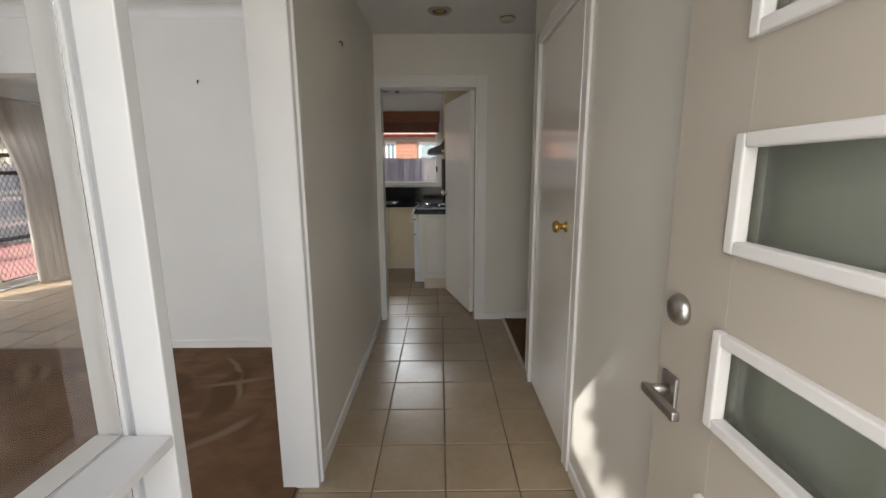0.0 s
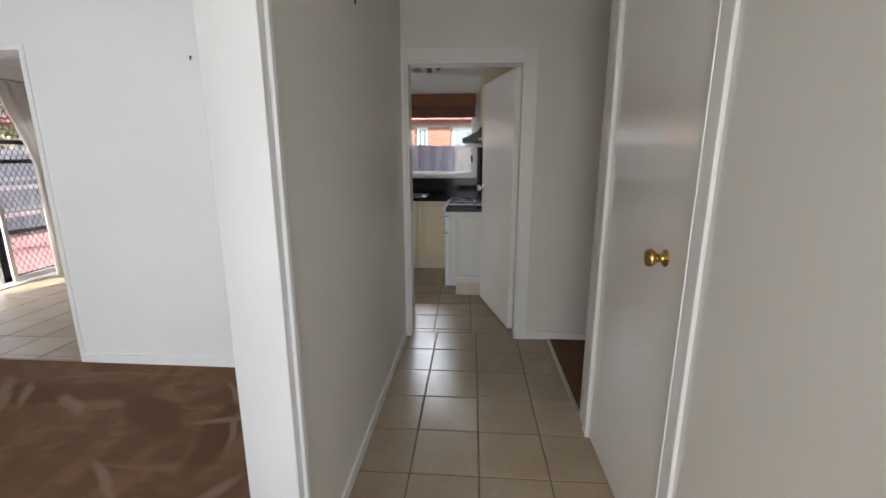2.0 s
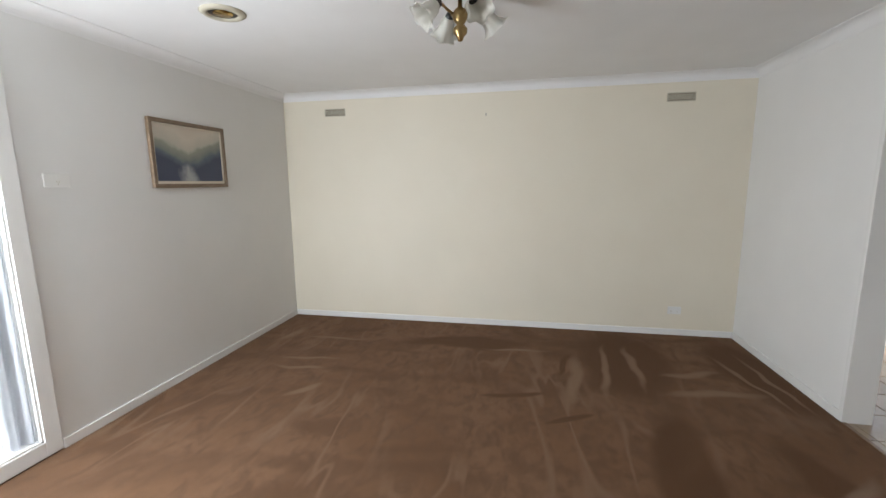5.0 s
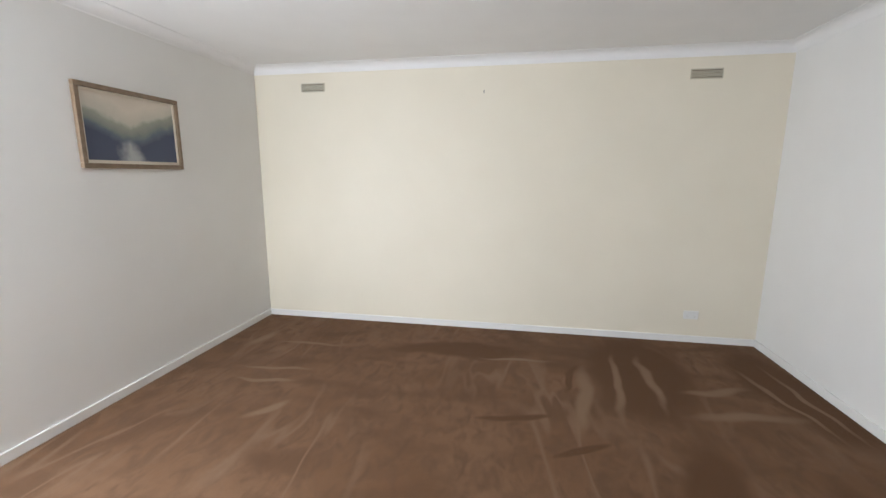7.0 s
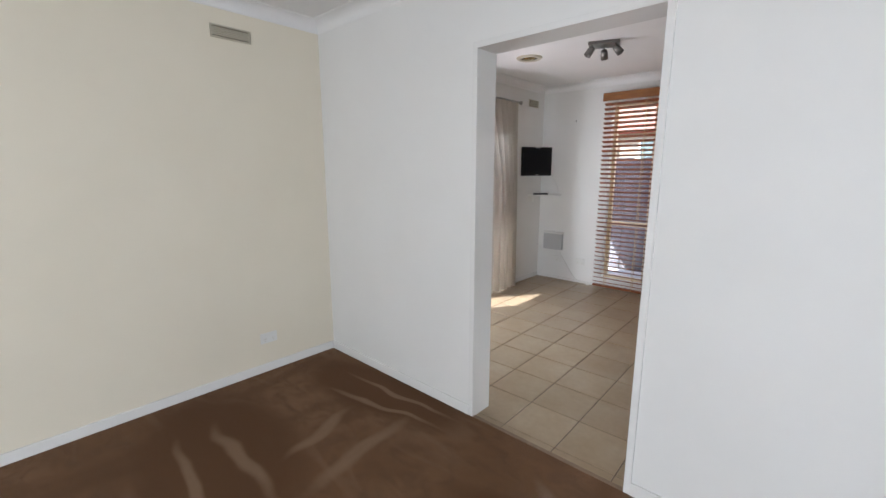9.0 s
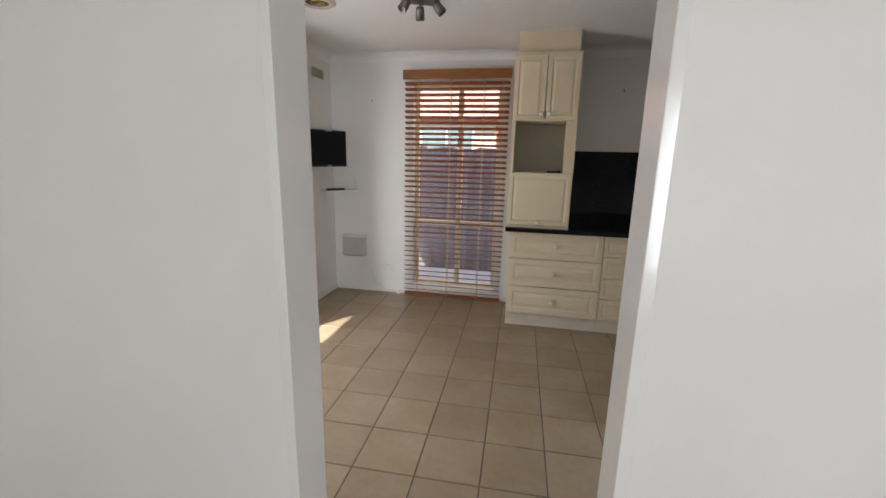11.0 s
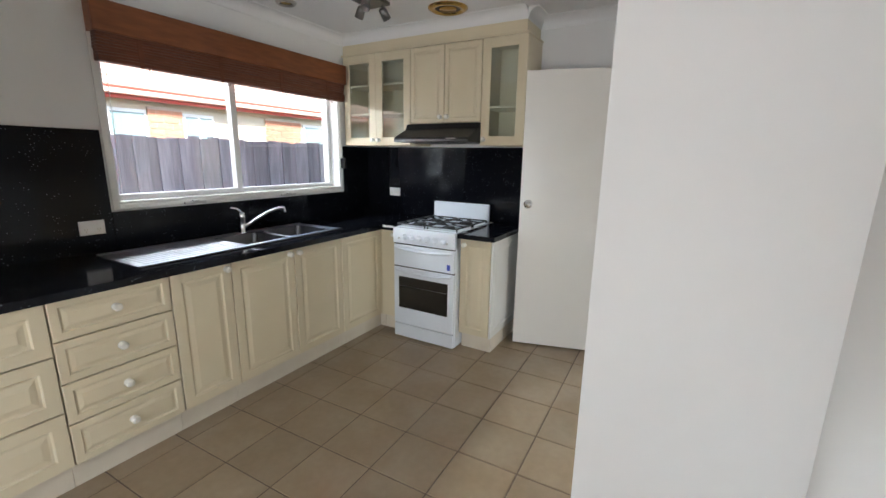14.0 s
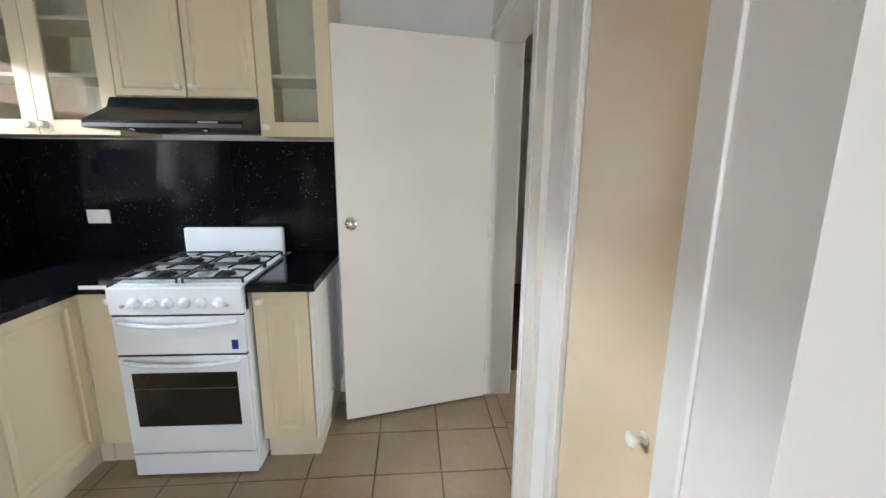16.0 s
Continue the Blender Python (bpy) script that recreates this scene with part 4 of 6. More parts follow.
def window(name, label, M, u0, u1, v0, v1, frame_mat, mullions, transoms, depth=0.13, w=0.045, reveal=GLOSS, arch=0.035, sill=True):
    """A framed window in an opening; M maps (along, up, into the room)."""
    t = thing(name, label, "window", M((u0 + u1) / 2, v0, -0.1))
    t["kind"] = "structure"
    bm = B()
    for q in ((u0, u1, v0, v0 + w), (u0, u1, v1 - w, v1), (u0, u0 + w, v0 + w, v1 - w), (u1 - w, u1, v0 + w, v1 - w)):
        mbox(bm, M, *q, -depth, -depth + 0.05, 0.003)
    part("window_frame", bm, frame_mat, t)
    us = [u0 + w] + [c for c in mullions] + [u1 - w]
    vs = [v0 + w] + [c for c in transoms] + [v1 - w]
    for c in mullions:
        part("mullion", mbox(B(), M, c - w / 2, c + w / 2, v0 + w, v1 - w, -depth, -depth + 0.055, 0.003), frame_mat, t)
    for c in transoms:
        part("transom", mbox(B(), M, u0 + w, u1 - w, c - w / 2, c + w / 2, -depth + 0.004, -depth + 0.05, 0.003), frame_mat, t)
    for a, b in zip(us, us[1:]):
        for c, d in zip(vs, vs[1:]):
            g = part("pane", mbox(B(), M, a - 0.005, b + 0.005, c - 0.005, d + 0.005, -depth + 0.022, -depth + 0.027), GLASS, t)
            g.visible_shadow = False
    bm = B()
    for q in ((u0 - arch, u0, v0 - arch, v1 + arch), (u1, u1 + arch, v0 - arch, v1 + arch), (u0, u1, v1, v1 + arch), (u0, u1, v0 - arch, v0)):
        mbox(bm, M, *q, 0, 0.014, 0.003)
    part("architrave", bm, reveal, t)
    bm = B()
    for q in ((u0, u0 + 0.012, v0, v1), (u1 - 0.012, u1, v0, v1), (u0, u1, v0, v0 + 0.012), (u0, u1, v1 - 0.012, v1)):
        mbox(bm, M, *q, -depth + 0.05, 0.006)
    part("reveal", bm, reveal, t)
    return t


MS = lambda u, v, d: (u, SY + d, v)
MN = lambda u, v, d: (u, KN - d, v)
window("window_lounge", "tall white framed lounge window behind the sheer curtain", MS, -2.07, -0.76, 0.1, 2.08, ALUW, [], [0.72], 0.15, 0.05, arch=0.085)
sheer_curtain()

# ---- dining end ----
window("window_dining", "tall timber framed window behind the venetian blind", MN, -3.83, -2.93, 0.1, 2.2, TIMBW, [-3.35], [0.79], 0.13, 0.05)


def venetian():
    t = thing("venetian_blind", "dark red-brown timber venetian blind, lowered with open slats", "blind", (-3.38, KN - 0.05, 0.02))
    x0, x1, yc = -3.89, -2.87, KN - 0.055
    part("valance", box(B(), x0 - 0.012, x1 + 0.012, yc - 0.045, yc - 0.03, 2.195, 2.285, 0.005), VALAN, t, "orange-brown timber valance")
    part("head_rail", box(B(), x0, x1, yc - 0.028, yc + 0.03, 2.22, 2.275, 0.003), BLINDW, t)
    part("bottom_rail", box(B(), x0, x1, yc - 0.026, yc + 0.026, 0.02, 0.042, 0.004), BLINDW, t)
    n = 41
    sl = box(B(), -(x1 - x0) / 2, (x1 - x0) / 2, -0.025, 0.025, -0.0022, 0.0022, 0.0015)
    me = bpy.data.meshes.new("slat")
    sl.to_mesh(me)
    sl.free()
    me.materials.append(BLINDW)
    for i in range(n):
        ob = new("slat", me)
        ob.parent = t
        ob.location = Vector(((x0 + x1) / 2, yc, 0.075 + i * 0.0522)) - base_of(t)
        ob.rotation_euler = (radians(-25 + random.uniform(-2, 2)), 0, 0)
    for x in (x0 + 0.14, x0 + 0.46, x0 + 0.78):
        for s in (-0.027, 0.027):
            part("ladder_cord", box(B(), x - 0.003, x + 0.003, yc + s - 0.0006, yc + s + 0.0006, 0.03, 2.22), TAPEM, t)
    bm = B()
    rod(bm, (x1 - 0.06, yc - 0.034, 2.2), (x1 - 0.055, yc - 0.036, 1.2), 0.0025, n=6)
    lathe(bm, [(0, 0), (0.008, 0.004), (0.006, 0.03), (0, 0.034)], (x1 - 0.055, yc - 0.036, 1.17))
    part("cord", bm, TAPEM, t)


venetian()


def television():
    t = thing("television", "small black flat television tilted on a wall bracket", "television", (-4.615, 6.45, 1.53), turn=-26)
    part("body", box(B(), 0.0, 0.035, -0.215, 0.215, -0.175, 0.175, 0.006), BLACKP, t, local=True)
    part("screen", box(B(), 0.035, 0.037, -0.2, 0.2, -0.15, 0.16), SCREEN, t, "dark switched-off screen", local=True)
    bm = box(B(), -0.05, 0.0, -0.05, 0.05, -0.05, 0.05, 0.004)
    rod(bm, (-0.05, 0, 0), (-0.16, 0.02, 0), 0.016)
    box(bm, -0.19, -0.165, -0.04, 0.08, -0.1, 0.1, 0.003)
    part("bracket", bm, BLACKM, t, local=True)
    part("badge", box(B(), 0.0365, 0.038, -0.02, 0.02, -0.168, -0.16), GPLAST, t, local=True)
    part("sensor_strip", box(B(), 0.034, 0.038, -0.035, 0.035, 0.162, 0.172), GPLAST, t, local=True)


television()
bm = tube(B(), [(-4.47, 6.6, 1.37), (-4.46, 6.66, 1.3), (-4.44, 6.72, 1.2), (-4.45, 6.73, 1.13), (-4.5, 6.7, 1.121)], 0.0035, 6)
single("television_cable", bm, CABLEW, "thin white cable hanging from the television to the shelf", "cable", at=(-4.5, 6.7, 1.12))


def corner_shelf():
    t = thing("corner_shelf", "small white corner shelf below the television", "shelf", (-4.7, 6.7, 1.1))
    bm = B()
    vs = [(WX, KN), (WX, KN - 0.3), (WX + 0.1, KN - 0.3), (WX + 0.3, KN - 0.1), (WX + 0.3, KN)]
    f = bm.faces.new([bm.verts.new((x, y, 1.1)) for x, y in vs])
    g = bmesh.ops.extrude_face_region(bm, geom=[f])
    bmesh.ops.translate(bm, vec=(0, 0, 0.016), verts=[v for v in g["geom"] if isinstance(v, bmesh.types.BMVert)])
    bmesh.ops.recalc_face_normals(bm, faces=bm.faces)
    part("board", bm, WPLAST, t)
    part("bracket", box(box(B(), WX, WX + 0.01, KN - 0.2, KN - 0.18, 1.02, 1.1, 0.002), WX, WX + 0.1, KN - 0.2, KN - 0.18, 1.09, 1.1, 0.002), WPLAST, t)


corner_shelf()
bm = box(B(), -0.022, 0.022, -0.095, 0.095, 0.0, 0.02, 0.006, Matrix.Translation((WX + 0.13, KN - 0.23, 1.117)) @ Matrix.Rotation(radians(-40), 4, "Z"))
single("remote_control", bm, BLACKP, "black remote control on the corner shelf", "remote", at=(WX + 0.13, KN - 0.23, 1.117))


def grey_box():
    t = thing("wall_box", "grey-white plastic wall box with a trailing cable", "wall box", (-4.5, KN, 0.4))
    part("body", box(B(), -4.6, -4.34, KN - 0.06, KN, 0.395, 0.615, 0.01), GPLAST, t)
    part("lid", box(B(), -4.607, -4.333, KN - 0.066, KN, 0.605, 0.628, 0.006), WPLAST, t)
    part("cable", tube(B(), [(-4.37, KN - 0.03, 0.4), (-4.36, KN - 0.02, 0.34), (-4.3, KN - 0.014, 0.25), (-4.22, KN - 0.014, 0.13), (-4.12, KN - 0.016, 0.03), (-3.98, KN - 0.02, 0.018)], 0.005), CABLEW, t)


grey_box()
bm = lathe(B(), [(0, 0), (0.022, 0), (0.02, 0.02), (0.012, 0.028), (0, 0.03)], (-3.97, KN - 0.03, 0.0))
single("door_stop", bm, WPLAST, "small white round door stop on the tiles", "door stop", at=(-3.97, KN - 0.03, 0))


def slider():
    """Aluminium sliding door with a black diamond-mesh security leaf."""
    t = thing("door_sliding", "white framed sliding door with a black diamond-mesh security leaf", "door", (WX - 0.1, 5.1, 0))
    x = WX - 0.1
    y0, y1 = SL
    bm = B()
    box(bm, x - 0.09, x + 0.09, y0, y0 + 0.04, 0, 2.08, 0.003)
    box(bm, x - 0.09, x + 0.09, y1 - 0.04, y1, 0, 2.08, 0.003)
    box(bm, x - 0.09, x + 0.09, y0, y1, 2.035, 2.08, 0.003)
    box(bm, x - 0.09, x + 0.09, y0, y1, -0.01, 0.02, 0.003)
    part("door_frame", bm, ALUW, t)
    xs = x - 0.05
    a, b = 5.085, 5.9
    bm = B()
    for q in ((a, a + 0.075, 0.03, 2.03), (b - 0.055, b, 0.03, 2.03), (a, b, 0.03, 0.09), (a, b, 1.97, 2.03)):
        box(bm, xs - 0.014, xs + 0.014, *q, 0.003)
    part("security_frame", bm, BLACKM, t, "black metal frame")
    for z in (0.57, 1.35, 1.56):
        part("security_bar", box(B(), xs - 0.012, xs + 0.012, a + 0.05, b - 0.05, z - 0.023, z + 0.023, 0.002), BLACKM, t)
    bm = B()
    step = 0.062
    for s in (1, -1):
        for i in range(-40, 60):
            ya = a + i * step
            za, zb = 0.09, 1.97
            run = (zb - za) * 0.55
            yb = ya + s * run
            lo, hi = min(ya, yb), max(ya, yb)
            if hi < a or lo > b:
                continue
            if s > 0:
                f0, f1 = max(0, (a - ya) / run), min(1, (b - ya) / run)
            else:
                f0, f1 = max(0, (ya - b) / run), min(1, (ya - a) / run)
            if f1 - f0 < 0.01:
                continue
            rod(bm, (xs, ya + s * run * f0, za + (zb - za) * f0), (xs, ya + s * run * f1, za + (zb - za) * f1), 0.0034, n=4, caps=False)
    mesh = part("mesh_screen", bm, BLACKM, t, "black diamond mesh")
    mesh["kind"] = "stuff"
    part("lock", box(B(), xs, xs + 0.035, a - 0.02, a + 0.09, 0.9, 1.1, 0.006), BLACKM, t)
    part("stile", box(B(), xs - 0.02, xs + 0.02, 5.03, 5.08, 0.02, 2.035, 0.003), ALUW, t, "white aluminium stile")
    # inner glass leaf slid back over the fixed half
    xg = x + 0.03
    bm = B()
    for q in ((5.12, 5.165, 0.03, 2.03), (5.86, 5.9, 0.03, 2.03), (5.165, 5.86, 0.03, 0.09), (5.165, 5.86, 1.98, 2.03)):
        box(bm, xg - 0.014, xg + 0.014, *q, 0.003)
    part("glass_frame", bm, ALUW, t)
    g = part("pane", box(B(), xg - 0.003, xg + 0.003, 5.165, 5.86, 0.09, 1.98), GLASS, t)
    g.visible_shadow = False


slider()


def curtain():
    t = thing("curtain", "pale beige curtain drawn back at the side of the sliding door", "curtain", (-4.62, 5.75, 0))
    bm = B()
    n, m = 120, 10
    rows = []
    for j in range(m + 1):
        k = j / m
        z = 0.02 + 2.16 * k
        y0, y1 = 5.46 - 0.3 * (max(0.0, z - 1.3) / 0.88) ** 1.1, 6.08 - 0.02 * k
        amp = 0.058 - 0.018 * k
        rows.append([bm.verts.new((-4.625 + amp * math.sin(i * 0.36 + 1.1 * math.sin(i * 0.075 + 0.4)) * (0.75 + 0.25 * math.sin(i * 0.21)) + 0.012 * math.sin(i * 0.9 + 2 * k) * (1 - 0.6 * k), y0 + (y1 - y0) * i / n, z)) for i in range(n + 1)])
    for a, b in zip(rows, rows[1:]):
        for i in range(n):
            f = bm.faces.new((a[i], b[i], b[i + 1], a[i + 1]))
            f.smooth = True
    part("cloth", bm, CURT, t)
    bm = rod(B(), (-4.66, 4.25, 2.2), (-4.66, 6.12, 2.2), 0.011)
    lathe(bm, [(0, 0), (0.02, 0.005), (0.022, 0.02), (0.012, 0.035), (0, 0.04)], (-4.66, 6.12, 2.2), (0, 1, 0))
    part("rod", bm, NICKEL, t)
    for y in (4.3, 5.4, 6.1):
        part("bracket", rod(B(), (WX, y, 2.2), (-4.66, y, 2.2), 0.008), NICKEL, t)


curtain()


def spotlight_bar(x, y, turn):
    t = thing("spotlight_bar", "dark grey ceiling spotlight plate with three small spots", "ceiling light", (x, y, CZ), group="spotlight bars", turn=turn)
    part("plate", box(B(), -0.12, 0.12, -0.085, 0.085, -0.024, 0, 0.006), DARKN, t, local=True)
    for i, (dx, dy, tx, ty) in enumerate(((-0.09, -0.05, -0.6, -0.4), (0.0, 0.06, 0.1, 0.6), (0.09, -0.04, 0.8, -0.2))):
        bm = rod(B(), (dx, dy, -0.02), (dx, dy, -0.05), 0.006)
        part("stalk", bm, DARKN, t, local=True)
        ax = Vector((tx, ty, -1)).normalized()
        p = Vector((dx, dy, -0.05))
        part("spot", lathe(B(), [(0, -0.01), (0.02, -0.01), (0.026, 0.0), (0.03, 0.066), (0.026, 0.066), (0.02, 0.048), (0, 0.046)], p, ax, 18), DARKN, t, local=True)


spotlight_bar(-3.38, 5.33, 20)
spotlight_bar(-0.2, 5.95, 0)
round_vent(-4.08, 5.33, 0.12, VENTM, "round beige ceiling vent above the dining end")
round_vent(-0.62, 6.5, 0.07, NICKEL, "small round ceiling vent above the sink")
round_vent(-0.4, 6.5, 0.07, NICKEL, "small round ceiling vent above the sink")
round_vent(0.2, 5.58, 0.14, BRASS, "round brass-coloured ceiling vent above the stove")


# ---- kitchen ----
FY, FX = 6.12, 0.10                      # door fronts of the two runs
CT = 0.905                               # worktop height
NF = lambda u, v, d: (u, FY - d, v)      # front of the north run
EF = lambda u, v, d: (FX - d, -u, v)     # front of the east run; u runs towards -y
UF = lambda u, v, d: (0.40 - d, -u, v)   # front of the wall cabinets
RINGS = [(0.0, 0.0), (0.002, 0.003), (0.05, 0.003), (0.057, -0.0025), (0.066, -0.003), (0.09, 0.002)]
SMALL = [(0.0, 0.0), (0.003, 0.003), (0.032, 0.003), (0.037, -0.0025), (0.044, -0.003), (0.06, 0.002)]


def front(name, M, u0, u1, v0, v1, parent, rings=RINGS, knob=None, label=""):
    """A routed cabinet door or drawer front with its knob."""
    k = min(1.0, (min(u1 - u0, v1 - v0) - 0.02) / 2 / rings[-1][0])
    rs = [(s * k, d) for s, d in rings]
    ob = part(name, ring_panel(B(), M, u0 + 0.003, u1 - 0.003, v0 + 0.003, v1 - 0.003, rs, 0.017), CAB, parent, label)
    if knob:
        at = M(knob[0], knob[1], 0.002)
        ax = Vector(M(0, 0, 1)) - Vector(M(0, 0, 0))
        knob_part("knob", at, ax, KNOB, ob, 0.0185, 0.032, "round cream knob")
    return ob


def base_unit(name, label, M, u0, u1, depth, v0=0.13, v1=CT - 0.035):
    t = thing(name, label, "cabinet", M((u0 + u1) / 2, 0, 0), group="base cabinets")
    bm = mbox(B(), M, u0 + 0.001, u1 - 0.001, v0, v1, -depth, -0.022)
    part("body", bm, CAB, t)
    part("kick_board", mbox(B(), M, u0 + 0.001, u1 - 0.001, 0, v0 - 0.002, -depth, -0.055), KICK, t, "scuffed pale kick board")
    return t


t = base_unit("drawer_cabinet", "cream cabinet of three wide drawers with round knobs", NF, -2.78, -2.0, 0.62)
zs = [0.13, 0.385, 0.635, 0.868]
for a, b in zip(zs, zs[1:]):
    front("drawer", NF, -2.78, -2.0, a, b, t, knob=(-2.39, (a + b) / 2))
t = base_unit("drawer_cabinet", "cream cabinet of four narrow drawers with round knobs", NF, -2.0, -1.54, 0.62)
zs = [0.13, 0.32, 0.505, 0.69, 0.868]
for a, b in zip(zs, zs[1:]):
    front("drawer", NF, -2.0, -1.54, a, b, t, SMALL, knob=(-1.77, (a + b) / 2))
t = base_unit("base_cabinet", "cream cabinet with one narrow routed door", NF, -1.54, -1.22, 0.62)
front("door", NF, -1.54, -1.22, 0.13, 0.868, t, knob=(-1.25, 0.83))
t = base_unit("sink_cabinet", "cream cabinet with two routed doors below the sink", NF, -1.22, -0.36, 0.62, v1=0.735)
front("door", NF, -1.22, -0.79, 0.13, 0.868, t, knob=(-0.825, 0.83))
front("door", NF, -0.79, -0.36, 0.13, 0.868, t, knob=(-0.755, 0.83))
t = base_unit("corner_cabinet", "cream corner cabinet with a plain routed front", NF, -0.36, 0.1, 0.62, v1=0.735)
front("door", NF, -0.36, 0.098, 0.13, 0.868, t)
part("kick_board", box(box(B(), 0.1, 0.153, 6.175, 6.2, 0, 0.128), 0.153, 0.2, 6.116, 6.2, 0, 0.128), KICK, t)
part("corner_post", box(B(), 0.098, 0.13, 6.114, 6.15, 0.13, 0.868), CAB, t)
t = base_unit("filler_cabinet", "narrow cream cabinet between corner and stove", EF, -6.115, -5.95, 0.6)
front("door", EF, -6.115, -5.952, 0.13, 0.868, t, [(0, 0), (0.002, 0.002)], knob=(-5.985, 0.83))
t = base_unit("base_cabinet", "narrow cream cabinet with a routed door beside the stove", EF, -5.385, -5.14, 0.6)
front("door", EF, -5.385, -5.14, 0.13, 0.868, t, knob=(-5.35, 0.82))
ES = lambda u, v, d: (u, 5.14 - d, v)
part("end_panel", ring_panel(B(), ES, FX, 0.715, 0.13, 0.868, [(0, 0.016), (0.05, 0.016), (0.056, 0.01), (0.07, 0.01), (0.088, 0.015)], -0.002), WPLAST, t, "white routed end panel")


# worktop, with the sink cut in
def worktop():
    y0, z0, z1 = 6.07, CT - 0.035, CT
    t = thing("worktop", "polished black granite worktop with the sink let in", "worktop", (-1, 6.4, z0))
    sx0, sx1, sy0, sy1 = -1.05, -0.32, 6.24, 6.6
    for q in ((-2.815, sx0, y0, KN), (sx1, KE, y0, KN), (sx0, sx1, y0, sy0), (sx0, sx1, sy1, KN), (0.05, KE, 5.947, y0)):
        part("slab", box(B(), *q, z0, z1, 0.001), GRANITE, t)
    single("worktop", box(B(), 0.05, KE, 5.1, 5.388, z0, z1, 0.004), GRANITE, "short polished black granite worktop beside the stove", "worktop", at=(0.4, 5.24, z0))


worktop()
t = thing("splashback", "polished black granite splashback below the window", "splashback", (-1, KN, CT))
for a, b, z in ((-2.3, -1.481, 1.555), (-1.479, -0.56, 1.115), (-0.558, 0.369, 1.115), (0.371, KE, 1.525)):
    part("panel", box(B(), a, b, KN - 0.012, KN, CT, z, 0.001), GRANITE, t)
t = thing("splashback", "polished black granite splashback behind the stove", "splashback", (KE, 6, CT))
for a, b in ((5.1, 5.669), (5.671, KN - 0.012)):
    part("panel", box(B(), KE - 0.012, KE, a, b, CT, 1.525, 0.001), GRANITE, t)


def sink():
    t = thing("sink", "stainless steel sink with two bowls and a drainer", "sink", (-0.85, 6.42, CT))
    z = CT + 0.001
    bm = B()
    x0, x1, y0, y1 = -1.62, -0.27, 6.2, 6.64
    bowls = [(-1.02, -0.72), (-0.68, -0.34)]
    by0, by1 = 6.255, 6.585
    xs = [x0, bowls[0][0], bowls[0][1], bowls[1][0], bowls[1][1], x1]
    for a, b in ((xs[0], xs[1]), (xs[2], xs[3]), (xs[4], xs[5])):
        box(bm, a, b, y0, y1, z, z + 0.004, 0.001)
    for a, b in bowls:
        box(bm, a, b, y0, by0, z, z + 0.004)
        box(bm, a, b, by1, y1, z, z + 0.004)
    for q in ((x0, x1, y0 - 0.006, y0 + 0.004), (x0, x1, y1 - 0.004, y1 + 0.006)):
        box(bm, *q, z, z + 0.009, 0.002)
    part("rim", bm, STEEL, t)
    for a, b in bowls:
        tm = B()
        lo = [(a + 0.03, by0 + 0.03), (b - 0.03, by0 + 0.03), (b - 0.03, by1 - 0.03), (a + 0.03, by1 - 0.03)]
        hi = [(a, by0), (b, by0), (b, by1), (a, by1)]
        vh = [tm.verts.new((p[0], p[1], z + 0.002)) for p in hi]
        vl = [tm.verts.new((p[0], p[1], z - 0.15)) for p in lo]
        for i in range(4):
            tm.faces.new((vh[i], vl[i], vl[(i + 1) % 4], vh[(i + 1) % 4]))
        tm.faces.new(vl)
        bmesh.ops.bevel(tm, geom=[e for e in tm.edges if not e.is_boundary], offset=0.025, segments=3, affect="EDGES")
        bmesh.ops.solidify(tm, geom=tm.faces[:], thickness=0.002)
        part("bowl", tm, BOWL, t)
    bm = B()
    for i in range(9):
        y = 6.25 + i * 0.042
        box(bm, -1.58, -1.08, y, y + 0.012, z + 0.003, z + 0.006, 0.001)
    part("drainer_ribs", bm, STEEL, t)


def tap():
    t = thing("tap", "chrome mixer tap with a long curved spout", "tap", (-0.79, 6.6, CT))
    part("body", lathe(B(), [(0, 0), (0.026, 0), (0.026, 0.008), (0.02, 0.014), (0.02, 0.1), (0.022, 0.104), (0.022, 0.135), (0.014, 0.145), (0, 0.147)], (-0.79, 6.61, CT + 0.004)), CHROME, t)
    part("spout", tube(B(), [(-0.785, 6.6, 0.955), (-0.74, 6.55, 1.0), (-0.68, 6.49, 1.05), (-0.63, 6.445, 1.075), (-0.6, 6.42, 1.078), (-0.592, 6.414, 1.05)], 0.011, 10), CHROME, t)
    part("lever", tube(B(), [(-0.79, 6.61, 1.05), (-0.81, 6.63, 1.075), (-0.84, 6.655, 1.085)], 0.007, 8), CHROME, t)


sink()
tap()
plate("power_point", lambda u, v, d: (u, KN - 0.012 - d, v), -1.64, -1.525, 1.005, 1.08, 2, "white double power point on the black splashback")
plate("power_point", lambda u, v, d: (KE - 0.012 - d, -u, v), -6.475, -6.355, 1.075, 1.15, 2, "white double power point on the black splashback")


